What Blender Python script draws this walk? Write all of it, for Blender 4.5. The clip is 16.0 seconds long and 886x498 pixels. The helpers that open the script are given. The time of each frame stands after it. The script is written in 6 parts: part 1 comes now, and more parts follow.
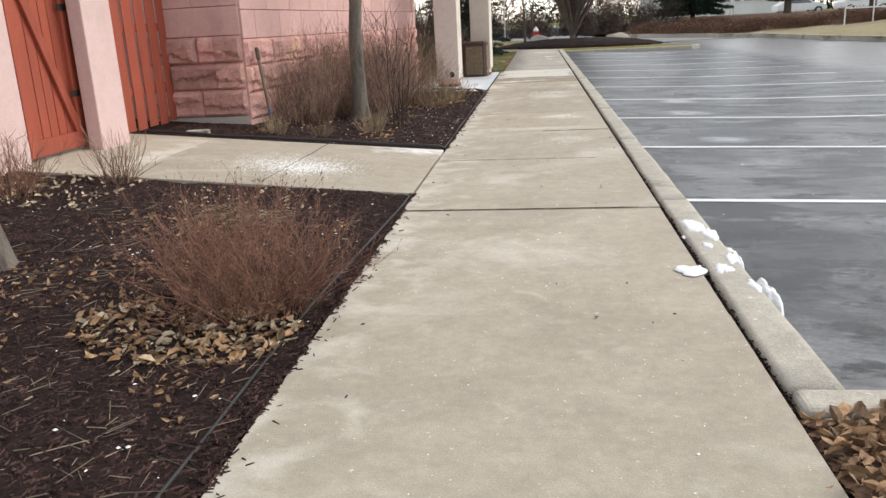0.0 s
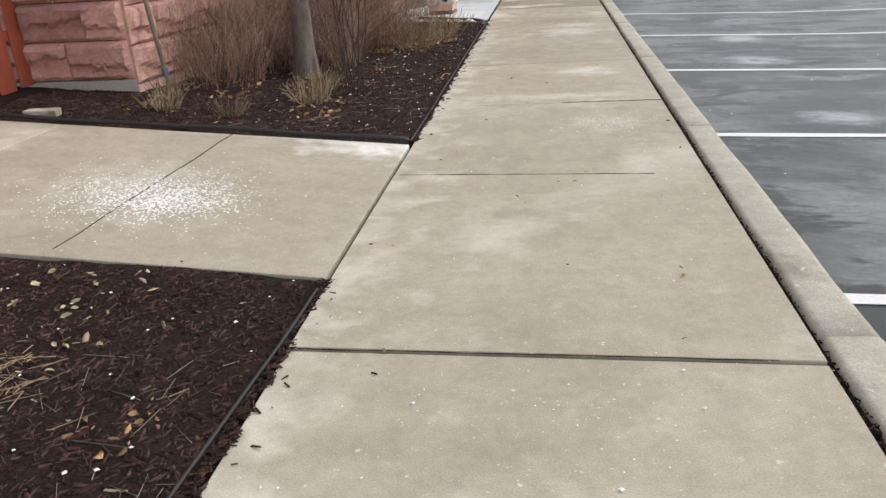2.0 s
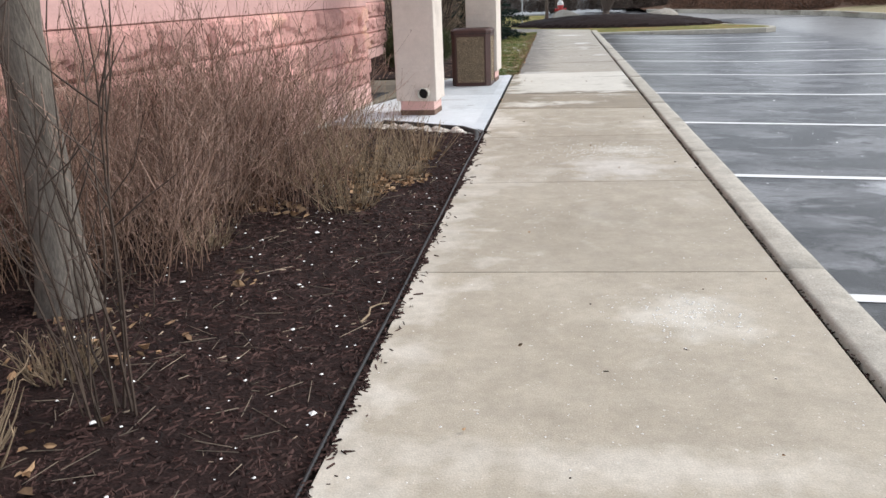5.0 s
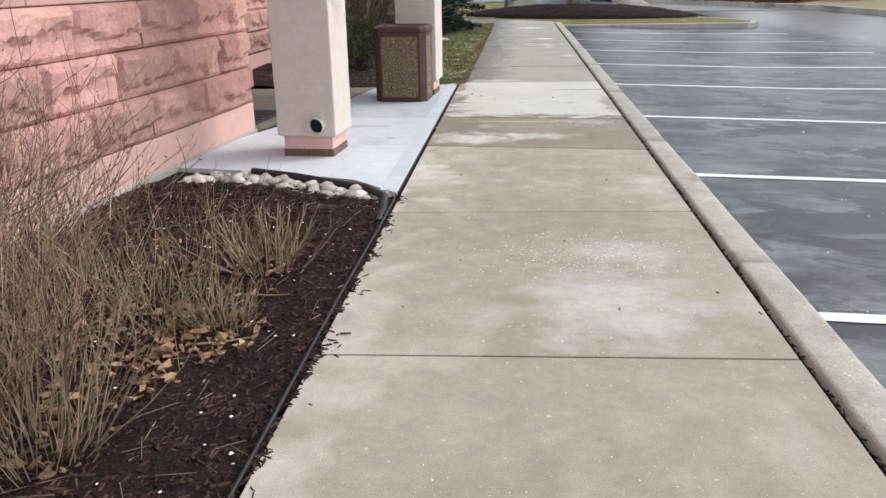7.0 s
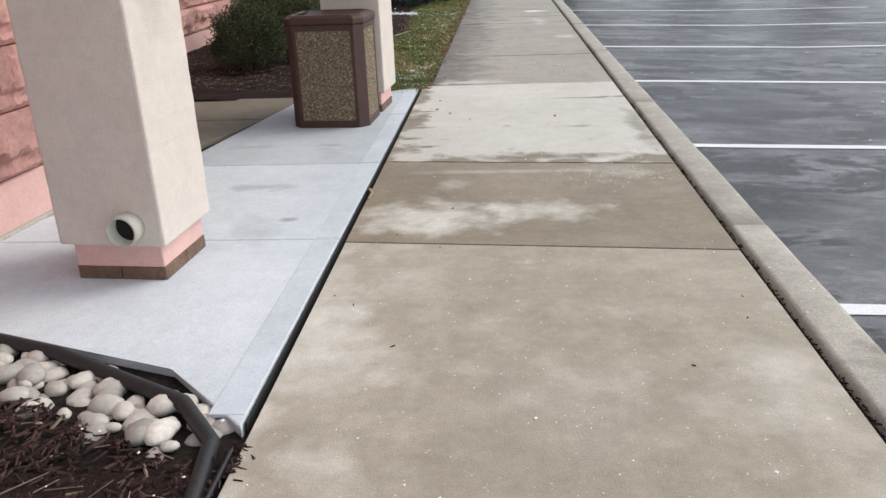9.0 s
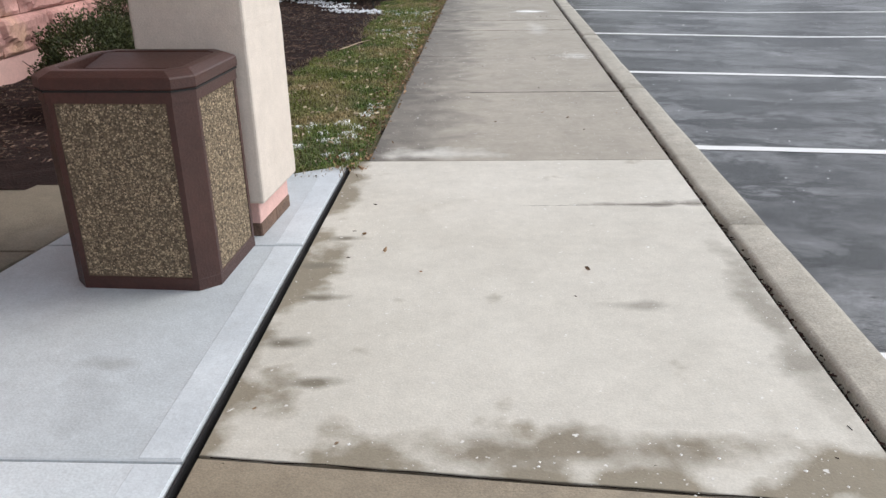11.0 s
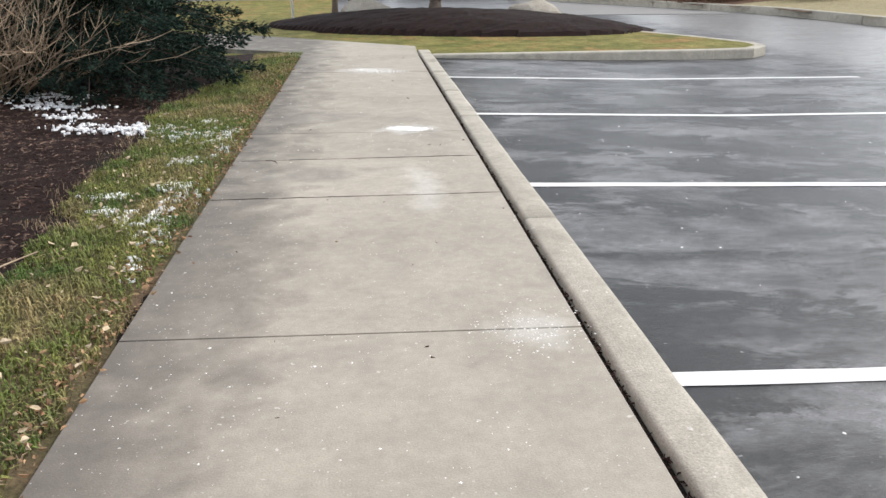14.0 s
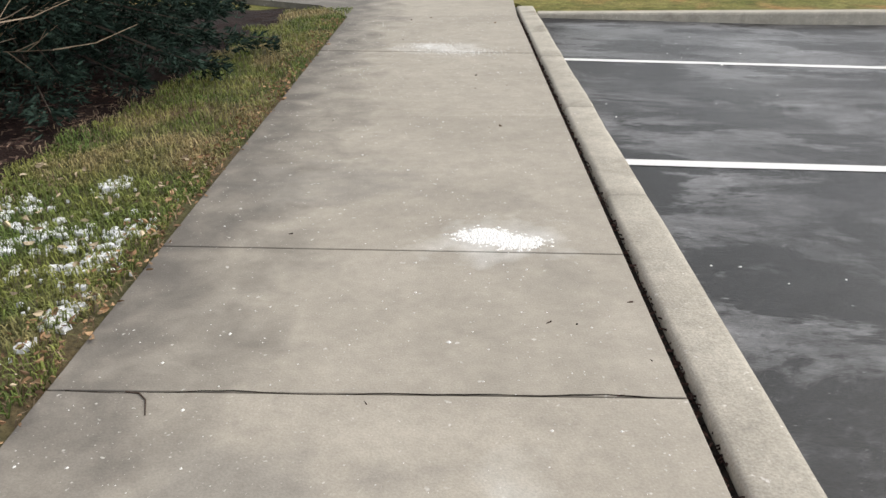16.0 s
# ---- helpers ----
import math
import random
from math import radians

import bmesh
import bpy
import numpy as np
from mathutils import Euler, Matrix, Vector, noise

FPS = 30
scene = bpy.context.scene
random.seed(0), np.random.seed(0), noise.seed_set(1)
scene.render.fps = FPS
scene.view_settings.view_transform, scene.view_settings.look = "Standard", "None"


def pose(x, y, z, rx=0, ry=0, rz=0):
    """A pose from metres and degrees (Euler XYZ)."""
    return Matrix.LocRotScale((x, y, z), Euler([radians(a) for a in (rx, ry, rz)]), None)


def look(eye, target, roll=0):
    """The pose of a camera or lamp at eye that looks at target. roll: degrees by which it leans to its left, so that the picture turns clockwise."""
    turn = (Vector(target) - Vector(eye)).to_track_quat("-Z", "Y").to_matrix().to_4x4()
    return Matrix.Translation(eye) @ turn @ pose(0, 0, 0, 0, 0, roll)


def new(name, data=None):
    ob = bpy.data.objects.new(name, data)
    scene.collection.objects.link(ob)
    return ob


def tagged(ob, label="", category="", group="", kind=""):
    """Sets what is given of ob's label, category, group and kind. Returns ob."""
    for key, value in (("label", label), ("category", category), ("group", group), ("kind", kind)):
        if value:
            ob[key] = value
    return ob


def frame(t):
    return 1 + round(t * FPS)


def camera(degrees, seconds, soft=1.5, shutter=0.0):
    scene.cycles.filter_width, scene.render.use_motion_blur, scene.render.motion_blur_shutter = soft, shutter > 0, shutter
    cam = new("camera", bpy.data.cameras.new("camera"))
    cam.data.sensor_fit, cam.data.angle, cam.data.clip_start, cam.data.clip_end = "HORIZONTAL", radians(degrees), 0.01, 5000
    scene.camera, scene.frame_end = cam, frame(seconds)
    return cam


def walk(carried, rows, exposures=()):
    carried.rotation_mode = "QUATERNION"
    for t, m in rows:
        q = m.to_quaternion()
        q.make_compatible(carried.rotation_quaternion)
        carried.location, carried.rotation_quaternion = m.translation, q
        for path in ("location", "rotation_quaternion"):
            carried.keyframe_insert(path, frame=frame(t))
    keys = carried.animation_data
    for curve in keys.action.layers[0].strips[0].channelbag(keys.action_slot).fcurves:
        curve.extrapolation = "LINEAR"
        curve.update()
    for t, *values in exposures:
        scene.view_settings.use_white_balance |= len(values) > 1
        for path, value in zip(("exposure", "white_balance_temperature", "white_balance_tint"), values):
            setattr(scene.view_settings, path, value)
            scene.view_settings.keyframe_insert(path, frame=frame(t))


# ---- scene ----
cam = camera(58.0, 16.0)
EXPOSURES = [(0.0, 0.95, 6950, 10), (0.5, 0.60, 8100, 12), (1.0, 0.46, 8500, 12), (1.5, 0.70, 8000, 11), (2.0, 0.86, 6950, 10), (2.5, 0.86, 6750, 10), (3.0, 0.94, 6600, 10), (5.5, 1.07, 6550, 10), (6.75, 1.02, 6520, 10), (8.0, 0.82, 6550, 10), (10.5, 0.84, 6650, 10), (12.0, 0.94, 6450, 10), (12.5, 1.02, 6750, 10), (13.0, 1.20, 6800, 10), (13.5, 1.33, 6850, 10), (14.5, 1.09, 6850, 10), (15.0, 1.12, 6900, 10), (15.5, 1.02, 6950, 10), (16.0, 1.00, 7100, 10)]
PATH = [
    (0, (-0.225, 0.851, 1.301), (-0.471, 2.760, 0.761), -3.00),
    (0.5, (-0.226, 1.586, 1.364), (-0.439, 3.528, 0.937), -1.10),
    (1, (-0.279, 2.444, 1.379), (-0.497, 4.378, 0.919), -1.42),
    (1.5, (-0.247, 3.175, 1.370), (-0.486, 5.063, 0.755), -2.74),
    (2, (-0.287, 4.048, 1.374), (-0.557, 5.885, 0.631), -3.54),
    (2.5, (-0.295, 4.871, 1.393), (-0.621, 6.721, 0.705), -3.41),
    (3, (-0.382, 5.611, 1.397), (-0.678, 7.496, 0.797), -1.97),
    (5.5, (-0.518, 9.489, 1.365), (-0.781, 11.373, 0.747), -2.62),
    (6, (-0.488, 10.219, 1.334), (-0.653, 12.086, 0.637), -1.69),
    (6.5, (-0.520, 11.105, 1.350), (-0.725, 12.967, 0.650), -1.60),
    (7, (-0.468, 11.908, 1.381), (-0.648, 13.792, 0.734), -1.09),
    (7.5, (-0.535, 12.662, 1.385), (-0.704, 14.544, 0.731), -1.30),
    (8, (-0.522, 13.458, 1.392), (-0.696, 15.333, 0.719), -1.81),
    (10.5, (-0.406, 17.531, 1.336), (-0.511, 19.367, 0.549), -2.10),
    (11, (-0.455, 18.395, 1.339), (-0.567, 20.236, 0.566), -1.25),
    (11.5, (-0.456, 19.288, 1.375), (-0.698, 21.128, 0.630), -2.51),
    (12, (-0.528, 20.136, 1.373), (-0.791, 21.970, 0.620), -2.32),
    (12.5, (-0.507, 21.080, 1.369), (-0.641, 22.928, 0.616), -2.29),
    (13, (-0.424, 21.925, 1.346), (-0.448, 23.774, 0.584), -3.78),
    (13.5, (-0.324, 22.906, 1.350), (-0.232, 24.773, 0.639), -2.68),
    (14, (-0.190, 23.862, 1.332), (-0.017, 25.735, 0.654), -0.48),
    (14.5, (-0.107, 24.797, 1.311), (0.062, 26.656, 0.592), 0.23),
    (15, (-0.022, 25.745, 1.327), (0.098, 27.594, 0.573), 0.55),
    (15.5, (0.012, 26.645, 1.291), (0.112, 28.471, 0.480), -0.30),
    (16, (-0.020, 27.718, 1.268), (-0.056, 29.534, 0.431), -0.53),
]
walk(cam, [(t, look(eye, target, roll)) for t, eye, target, roll in PATH], EXPOSURES)

# ---- world and light ----
SUN_EL, SUN_AZ = 46.0, 68.0
w = bpy.data.worlds.new("sky")
scene.world = w
w.use_nodes = True
nt = w.node_tree
sky = nt.nodes.new("ShaderNodeTexSky")
sky.sky_type = "NISHITA"
sky.sun_disc = False
sky.sun_elevation, sky.sun_rotation = radians(SUN_EL), radians(SUN_AZ)
sky.dust_density, sky.air_density = 0.3, 1.0
hsv = nt.nodes.new("ShaderNodeHueSaturation")
hsv.inputs["Saturation"].default_value = 0.34
nt.links.new(sky.outputs[0], hsv.inputs["Color"])
nt.links.new(hsv.outputs[0], nt.nodes["Background"].inputs[0])
nt.nodes["Background"].inputs[1].default_value = 0.15
sun_data = bpy.data.lights.new("sun", "SUN")
sun_data.energy, sun_data.angle, sun_data.color = 0.95, radians(30), (1.0, 0.94, 0.86)
sun = new("sun", sun_data)
sun.matrix_world = pose(0, 0, 30, 90 - SUN_EL, 0, 180 - SUN_AZ)

# ---- materials ----
RND = random.Random(7)


def mat(name, c1, c2, rough=0.85, big=1.2, fine=45.0, bump=0.25, grain=0.35, metal=0.0, rnd=0.0, island=0.0, contrast=0.25, stretch=(1, 1, 1), c3=None, big3=0.4, cut3=0.6, soft3=0.14, mid=0.0, edges=(), edge_col=None, edge_w=0.3, edge_cut=0.75, edge_soft=0.2, spots=(), speckle=None, warp=0.0, spec=0.5, rugged=0.5):
    """A surface of two colours mixed by large patches, with fine grain, relief and, if asked, a third colour in stains."""
    m = bpy.data.materials.new(name)
    m.use_nodes = True
    n, l = m.node_tree.nodes, m.node_tree.links
    b = n["Principled BSDF"]
    b.inputs["Metallic"].default_value = metal
    b.inputs["Specular IOR Level"].default_value = spec
    geo = n.new("ShaderNodeNewGeometry")
    mp = n.new("ShaderNodeMapping")
    mp.inputs["Scale"].default_value = stretch
    l.new(geo.outputs["Position"], mp.inputs["Vector"])

    def tex(scale, detail):
        t = n.new("ShaderNodeTexNoise")
        t.inputs["Scale"].default_value, t.inputs["Detail"].default_value = scale, detail
        t.inputs["Roughness"].default_value = rugged
        t.inputs["Distortion"].default_value = warp if scale < 5 else 0.0
        l.new(mp.outputs[0], t.inputs["Vector"])
        return t

    def ramp(src, a, z):
        r = n.new("ShaderNodeMapRange")
        r.inputs["From Min"].default_value, r.inputs["From Max"].default_value = a, z
        l.new(src, r.inputs["Value"])
        return r.outputs["Result"]

    def mix(fac, a, z, kind="MIX"):
        x = n.new("ShaderNodeMix")
        x.data_type, x.blend_type = "RGBA", kind
        for sock, val in ((x.inputs[0], fac), (x.inputs[6], a), (x.inputs[7], z)):
            if isinstance(val, (tuple, float, int)):
                sock.default_value = val if not isinstance(val, tuple) else (*val, 1)
            else:
                l.new(val, sock)
        return x.outputs[2]

    tb, tf = tex(big, 5), tex(fine, 6)
    col = mix(ramp(tb.outputs[0], 0.5 - contrast, 0.5 + contrast), c1, c2)
    if c3:
        t3 = tex(big3, 6)
        col = mix(ramp(t3.outputs[0], cut3, cut3 + soft3), col, c3)
    if edges:
        sep = n.new("ShaderNodeSeparateXYZ")
        l.new(geo.outputs["Position"], sep.inputs[0])
        te = tex(4.0, 7)
        best = None
        for axis, place, width in edges:
            near = n.new("ShaderNodeMapRange")
            near.inputs["From Min"].default_value, near.inputs["From Max"].default_value = place, place + width
            near.inputs["To Min"].default_value, near.inputs["To Max"].default_value = 1, 0
            l.new(sep.outputs[axis], near.inputs["Value"])
            if best is None:
                best = near.outputs["Result"]
            else:
                mx = n.new("ShaderNodeMath")
                mx.operation = "MAXIMUM"
                l.new(best, mx.inputs[0])
                l.new(near.outputs["Result"], mx.inputs[1])
                best = mx.outputs[0]
        ad = n.new("ShaderNodeMath")
        ad.operation = "MULTIPLY_ADD"
        l.new(best, ad.inputs[0])
        ad.inputs[1].default_value = edge_w
        l.new(te.outputs[0], ad.inputs[2])
        col = mix(ramp(ad.outputs[0], edge_cut, edge_cut + edge_soft), col, edge_col)
    if spots:
        ts = tex(5.5, 7)
        for sx, sy, rx, ry, scol, power in spots:
            sub = n.new("ShaderNodeVectorMath")
            sub.operation = "SUBTRACT"
            l.new(geo.outputs["Position"], sub.inputs[0])
            sub.inputs[1].default_value = (sx, sy, 0)
            mul = n.new("ShaderNodeVectorMath")
            mul.operation = "MULTIPLY"
            l.new(sub.outputs[0], mul.inputs[0])
            mul.inputs[1].default_value = (1 / rx, 1 / ry, 0)
            dist = n.new("ShaderNodeVectorMath")
            dist.operation = "LENGTH"
            l.new(mul.outputs[0], dist.inputs[0])
            ad = n.new("ShaderNodeMath")
            ad.operation = "MULTIPLY_ADD"
            l.new(dist.outputs["Value"], ad.inputs[0])
            ad.inputs[1].default_value = -0.45
            l.new(ts.outputs[0], ad.inputs[2])
            f = n.new("ShaderNodeMapRange")
            f.inputs["From Min"].default_value, f.inputs["From Max"].default_value = 0.08, 0.40
            f.inputs["To Max"].default_value = power
            l.new(ad.outputs[0], f.inputs["Value"])
            col = mix(f.outputs["Result"], col, scol)
    if speckle:
        for sc, cut in ((30.0, 0.70), (80.0, 0.695)):
            tk = tex(sc, 2)
            col = mix(ramp(tk.outputs[0], cut, cut + 0.05), col, speckle)
    g = ramp(tf.outputs[0], 0.25, 0.75)
    gr = n.new("ShaderNodeMapRange")
    gr.inputs["To Min"].default_value, gr.inputs["To Max"].default_value = 1 - grain, 1 + grain
    l.new(g, gr.inputs["Value"])
    v = gr.outputs["Result"]
    if mid:
        for sc, am in ((7.0, mid), (24.0, mid * 0.8)):
            tm = tex(sc, 4)
            rm = n.new("ShaderNodeMapRange")
            rm.inputs["From Min"].default_value, rm.inputs["From Max"].default_value = 0.3, 0.7
            rm.inputs["To Min"].default_value, rm.inputs["To Max"].default_value = 1 - am, 1 + am
            l.new(tm.outputs[0], rm.inputs["Value"])
            mm = n.new("ShaderNodeMath")
            mm.operation = "MULTIPLY"
            l.new(v, mm.inputs[0])
            l.new(rm.outputs["Result"], mm.inputs[1])
            v = mm.outputs[0]
    for amount, node in ((rnd, "ShaderNodeObjectInfo"), (island, "ShaderNodeNewGeometry")):
        if amount:
            o = n.new(node)
            rr = n.new("ShaderNodeMapRange")
            rr.inputs["To Min"].default_value, rr.inputs["To Max"].default_value = 1 - amount, 1 + amount
            l.new(o.outputs["Random" if amount == rnd and node.endswith("Info") else "Random Per Island"], rr.inputs["Value"])
            mu = n.new("ShaderNodeMath")
            mu.operation = "MULTIPLY"
            l.new(v, mu.inputs[0])
            l.new(rr.outputs["Result"], mu.inputs[1])
            v = mu.outputs[0]
    vm = n.new("ShaderNodeVectorMath")
    vm.operation = "SCALE"
    l.new(col, vm.inputs[0])
    l.new(v, vm.inputs["Scale"])
    l.new(vm.outputs[0], b.inputs["Base Color"])
    rg = n.new("ShaderNodeMapRange")
    rg.inputs["To Min"].default_value, rg.inputs["To Max"].default_value = max(0.05, rough - 0.12), min(1, rough + 0.1)
    l.new(tb.outputs[0], rg.inputs["Value"])
    l.new(rg.outputs["Result"], b.inputs["Roughness"])
    if bump:
        bp = n.new("ShaderNodeBump")
        bp.inputs["Strength"].default_value, bp.inputs["Distance"].default_value = bump, 0.01
        l.new(tf.outputs[0], bp.inputs["Height"])
        l.new(bp.outputs[0], b.inputs["Normal"])
    return m


M = {}
M["asphalt"] = mat("asphalt", (0.024, 0.0246, 0.027), (0.165, 0.168, 0.175), 0.38, 1.25, 110, 0.35, 0.45, contrast=0.12, stretch=(0.6, 1.1, 1), c3=(0.020, 0.021, 0.023), big3=1.5, cut3=0.49, soft3=0.05, mid=0.30, warp=0.35, edges=((0, 8.2, -2.4),), edge_col=(0.20, 0.198, 0.196), edge_w=0.6, edge_cut=0.78, edge_soft=0.25, spec=0.28, rugged=0.74, speckle=(0.22, 0.223, 0.228), spots=((1.95, 13.3, 0.40, 0.40, (0.36, 0.37, 0.39), 1.0), (1.95, 13.3, 0.13, 0.13, (0.06, 0.06, 0.065), 0.8), (2.10, 15.05, 0.42, 0.40, (0.38, 0.39, 0.41), 1.0), (1.95, 10.5, 0.38, 0.34, (0.32, 0.33, 0.35), 0.9), (2.0, 8.9, 0.5, 0.35, (0.24, 0.245, 0.255), 0.8), (2.09, 28.36, 0.24, 0.3, (0.016, 0.016, 0.018), 1.0), (1.28, 28.58, 0.20, 0.14, (0.016, 0.016, 0.018), 1.0), (1.35, 26.95, 0.12, 0.14, (0.016, 0.016, 0.018), 1.0), (1.3, 27.65, 0.5, 0.16, (0.018, 0.018, 0.02), 0.9), (1.70, 27.7, 0.09, 0.09, (0.016, 0.016, 0.018), 1.0), (1.77, 27.16, 0.10, 0.09, (0.016, 0.016, 0.018), 1.0), (1.6, 5.9, 0.8, 0.6, (0.02, 0.021, 0.023), 0.7), (3.4, 30.2, 0.9, 0.5, (0.030, 0.031, 0.034), 0.8)))
M["blue_plastic"] = mat("blue_plastic", (0.05, 0.09, 0.17), (0.08, 0.13, 0.22), 0.5, 5, 60, 0.1, 0.1)
M["haze_twig"] = mat("haze_twig", (0.085, 0.066, 0.056), (0.15, 0.118, 0.10), 0.95, 1.5, 40, 0.0, 0.3, island=0.5, spec=0.1)
M["twig_olive"] = mat("twig_olive", (0.15, 0.108, 0.070), (0.31, 0.235, 0.155), 0.9, 4, 60, 0.0, 0.2, island=0.6, spec=0.2)
M["bank_grass"] = mat("bank_grass", (0.25, 0.215, 0.12), (0.36, 0.31, 0.20), 0.95, 0.5, 30, 0.5, 0.3, mid=0.15, spec=0.1)
M["road"] = mat("road", (0.19, 0.187, 0.184), (0.27, 0.264, 0.258), 0.8, 0.3, 60, 0.2, 0.2)
M["concrete"] = mat("concrete", (0.345, 0.303, 0.237), (0.43, 0.385, 0.31), 0.88, 1.3, 150, 0.2, 0.15, rnd=0.05, c3=(0.53, 0.49, 0.42), big3=0.9, cut3=0.57, mid=0.08, edges=((0, -1.235, 0.55),), edge_col=(0.53, 0.49, 0.42), edge_w=0.24, edge_cut=0.62, warp=0.4, speckle=(0.56, 0.53, 0.47), spots=((-0.25, 16.9, 1.0, 1.7, (0.285, 0.247, 0.188), 0.6), (-0.2, 13.6, 0.9, 0.9, (0.30, 0.262, 0.20), 0.45), (-0.3, 11.7, 0.9, 0.8, (0.31, 0.27, 0.205), 0.4), (-0.85, 19.0, 0.5, 0.28, (0.60, 0.57, 0.50), 1.0), (-0.25, 19.2, 0.5, 0.2, (0.60, 0.57, 0.50), 0.7), (-1.15, 17.7, 0.25, 0.5, (0.60, 0.57, 0.50), 0.9), (-0.02, 15.2, 0.5, 0.6, (0.58, 0.55, 0.5), 0.8), (0.1, 15.9, 0.4, 0.3, (0.60, 0.57, 0.50), 0.6), (-0.4, 5.4, 0.7, 0.45, (0.52, 0.48, 0.41), 0.7), (0.05, 12.1, 0.35, 0.35, (0.60, 0.57, 0.50), 0.7), (0.1, 9.9, 0.3, 0.3, (0.54, 0.5, 0.43), 0.6), (-0.3, 10.9, 1.1, 0.16, (0.54, 0.5, 0.43), 0.8)))
M["concrete_side"] = mat("concrete_side", (0.36, 0.316, 0.247), (0.44, 0.395, 0.32), 0.88, 1.3, 150, 0.25, 0.2, rnd=0.05, c3=(0.53, 0.49, 0.42), big3=0.8, cut3=0.6, mid=0.08, warp=0.4, speckle=(0.56, 0.53, 0.47), spots=((-1.45, 9.28, 0.60, 0.42, (0.76, 0.75, 0.71), 1.0), (-1.9, 9.4, 0.5, 0.16, (0.72, 0.71, 0.67), 1.0), (-2.4, 9.35, 0.9, 0.08, (0.56, 0.53, 0.47), 0.8), (-3.9, 8.2, 0.2, 1.2, (0.56, 0.53, 0.46), 0.9), (-2.7, 8.2, 0.6, 0.5, (0.56, 0.53, 0.47), 0.6)))
M["litter_chip"] = mat("litter_chip", (0.045, 0.027, 0.020), (0.165, 0.11, 0.082), 0.95, 30, 60, 0.4, 0.4, island=0.8)
M["concrete_damp"] = mat("concrete_damp", (0.215, 0.175, 0.122), (0.31, 0.262, 0.195), 0.7, 1.6, 150, 0.25, 0.2, c3=(0.43, 0.39, 0.32), big3=1.4, cut3=0.6, mid=0.1, warp=0.4, spots=((-0.85, 19.0, 0.55, 0.32, (0.60, 0.57, 0.50), 1.0), (-0.25, 19.1, 0.35, 0.2, (0.60, 0.57, 0.50), 0.8), (0.2, 19.8, 0.4, 0.2, (0.45, 0.41, 0.34), 0.6), (-0.5, 19.85, 0.7, 0.06, (0.46, 0.42, 0.35), 0.8)))
M["twig_tip"] = mat("twig_tip", (0.20, 0.125, 0.095), (0.40, 0.28, 0.225), 0.9, 4, 60, 0.0, 0.2, island=0.6, spec=0.2)
M["concrete_trowel"] = mat("concrete_trowel", (0.53, 0.575, 0.61), (0.62, 0.665, 0.70), 0.7, 2.5, 120, 0.15, 0.1, mid=0.05, c3=(0.46, 0.49, 0.51), big3=3, cut3=0.62)
M["stalk"] = mat("stalk", (0.11, 0.085, 0.065), (0.26, 0.205, 0.15), 0.9, 5, 60, 0.0, 0.2, island=0.5)
M["concrete_grey"] = mat("concrete_grey", (0.325, 0.297, 0.25), (0.42, 0.386, 0.33), 0.85, 1.1, 150, 0.15, 0.12, rnd=0.04, c3=(0.255, 0.236, 0.207), big3=0.8, cut3=0.63, mid=0.08, edges=((0, -1.17, 0.85),), edge_col=(0.15, 0.138, 0.122), edge_w=0.65, edge_cut=0.66, edge_soft=0.5, warp=0.4, speckle=(0.56, 0.54, 0.5), spots=((-0.95, 27.2, 0.50, 1.4, (0.19, 0.174, 0.152), 0.65), (-1.0, 28.35, 0.36, 0.45, (0.19, 0.174, 0.152), 0.6), (-1.0, 24.0, 0.32, 0.9, (0.19, 0.174, 0.152), 0.55), (-1.02, 25.7, 0.30, 0.7, (0.19, 0.174, 0.152), 0.55), (-0.75, 23.08, 0.42, 0.16, (0.56, 0.545, 0.5), 1.0), (0.15, 28.7, 0.16, 0.7, (0.56, 0.55, 0.51), 0.6), (0.14, 30.55, 0.35, 0.25, (0.6, 0.59, 0.56), 0.8), (-0.2, 34.5, 0.45, 0.25, (0.6, 0.59, 0.56), 0.7), (-0.55, 29.1, 0.5, 0.3, (0.24, 0.225, 0.20), 0.7), (-0.6, 31.2, 0.6, 0.4, (0.25, 0.235, 0.21), 0.6), (0.4, 26.6, 0.18, 0.2, (0.58, 0.57, 0.53), 0.6)))
M["concrete_pale"] = mat("concrete_pale", (0.53, 0.505, 0.445), (0.62, 0.595, 0.535), 0.85, 1.4, 130, 0.15, 0.09, c3=(0.44, 0.41, 0.345), big3=1.7, cut3=0.62, mid=0.05, edges=((0, -1.24, 0.30), (1, 20.08, 0.26)), edge_col=(0.26, 0.228, 0.172), edge_w=0.32, edge_cut=0.66, edge_soft=0.14, speckle=(0.70, 0.69, 0.66), spots=((0.3, 22.15, 0.42, 0.035, (0.24, 0.22, 0.19), 1.0), (0.5, 22.17, 0.2, 0.06, (0.24, 0.22, 0.19), 0.9), (-1.0, 20.5, 0.18, 0.05, (0.2, 0.18, 0.14), 1.0), (-1.15, 20.75, 0.12, 0.05, (0.2, 0.18, 0.14), 1.0), (-1.1, 21.1, 0.14, 0.04, (0.2, 0.18, 0.14), 1.0), (-1.15, 21.4, 0.12, 0.04, (0.2, 0.18, 0.14), 1.0), (-1.1, 21.7, 0.1, 0.04, (0.2, 0.18, 0.14), 1.0), (-0.2, 20.18, 0.7, 0.12, (0.24, 0.21, 0.16), 1.0), (0.1, 21.05, 0.16, 0.05, (0.33, 0.31, 0.27), 0.9), (0.55, 21.0, 0.1, 0.9, (0.26, 0.24, 0.2), 0.8)))
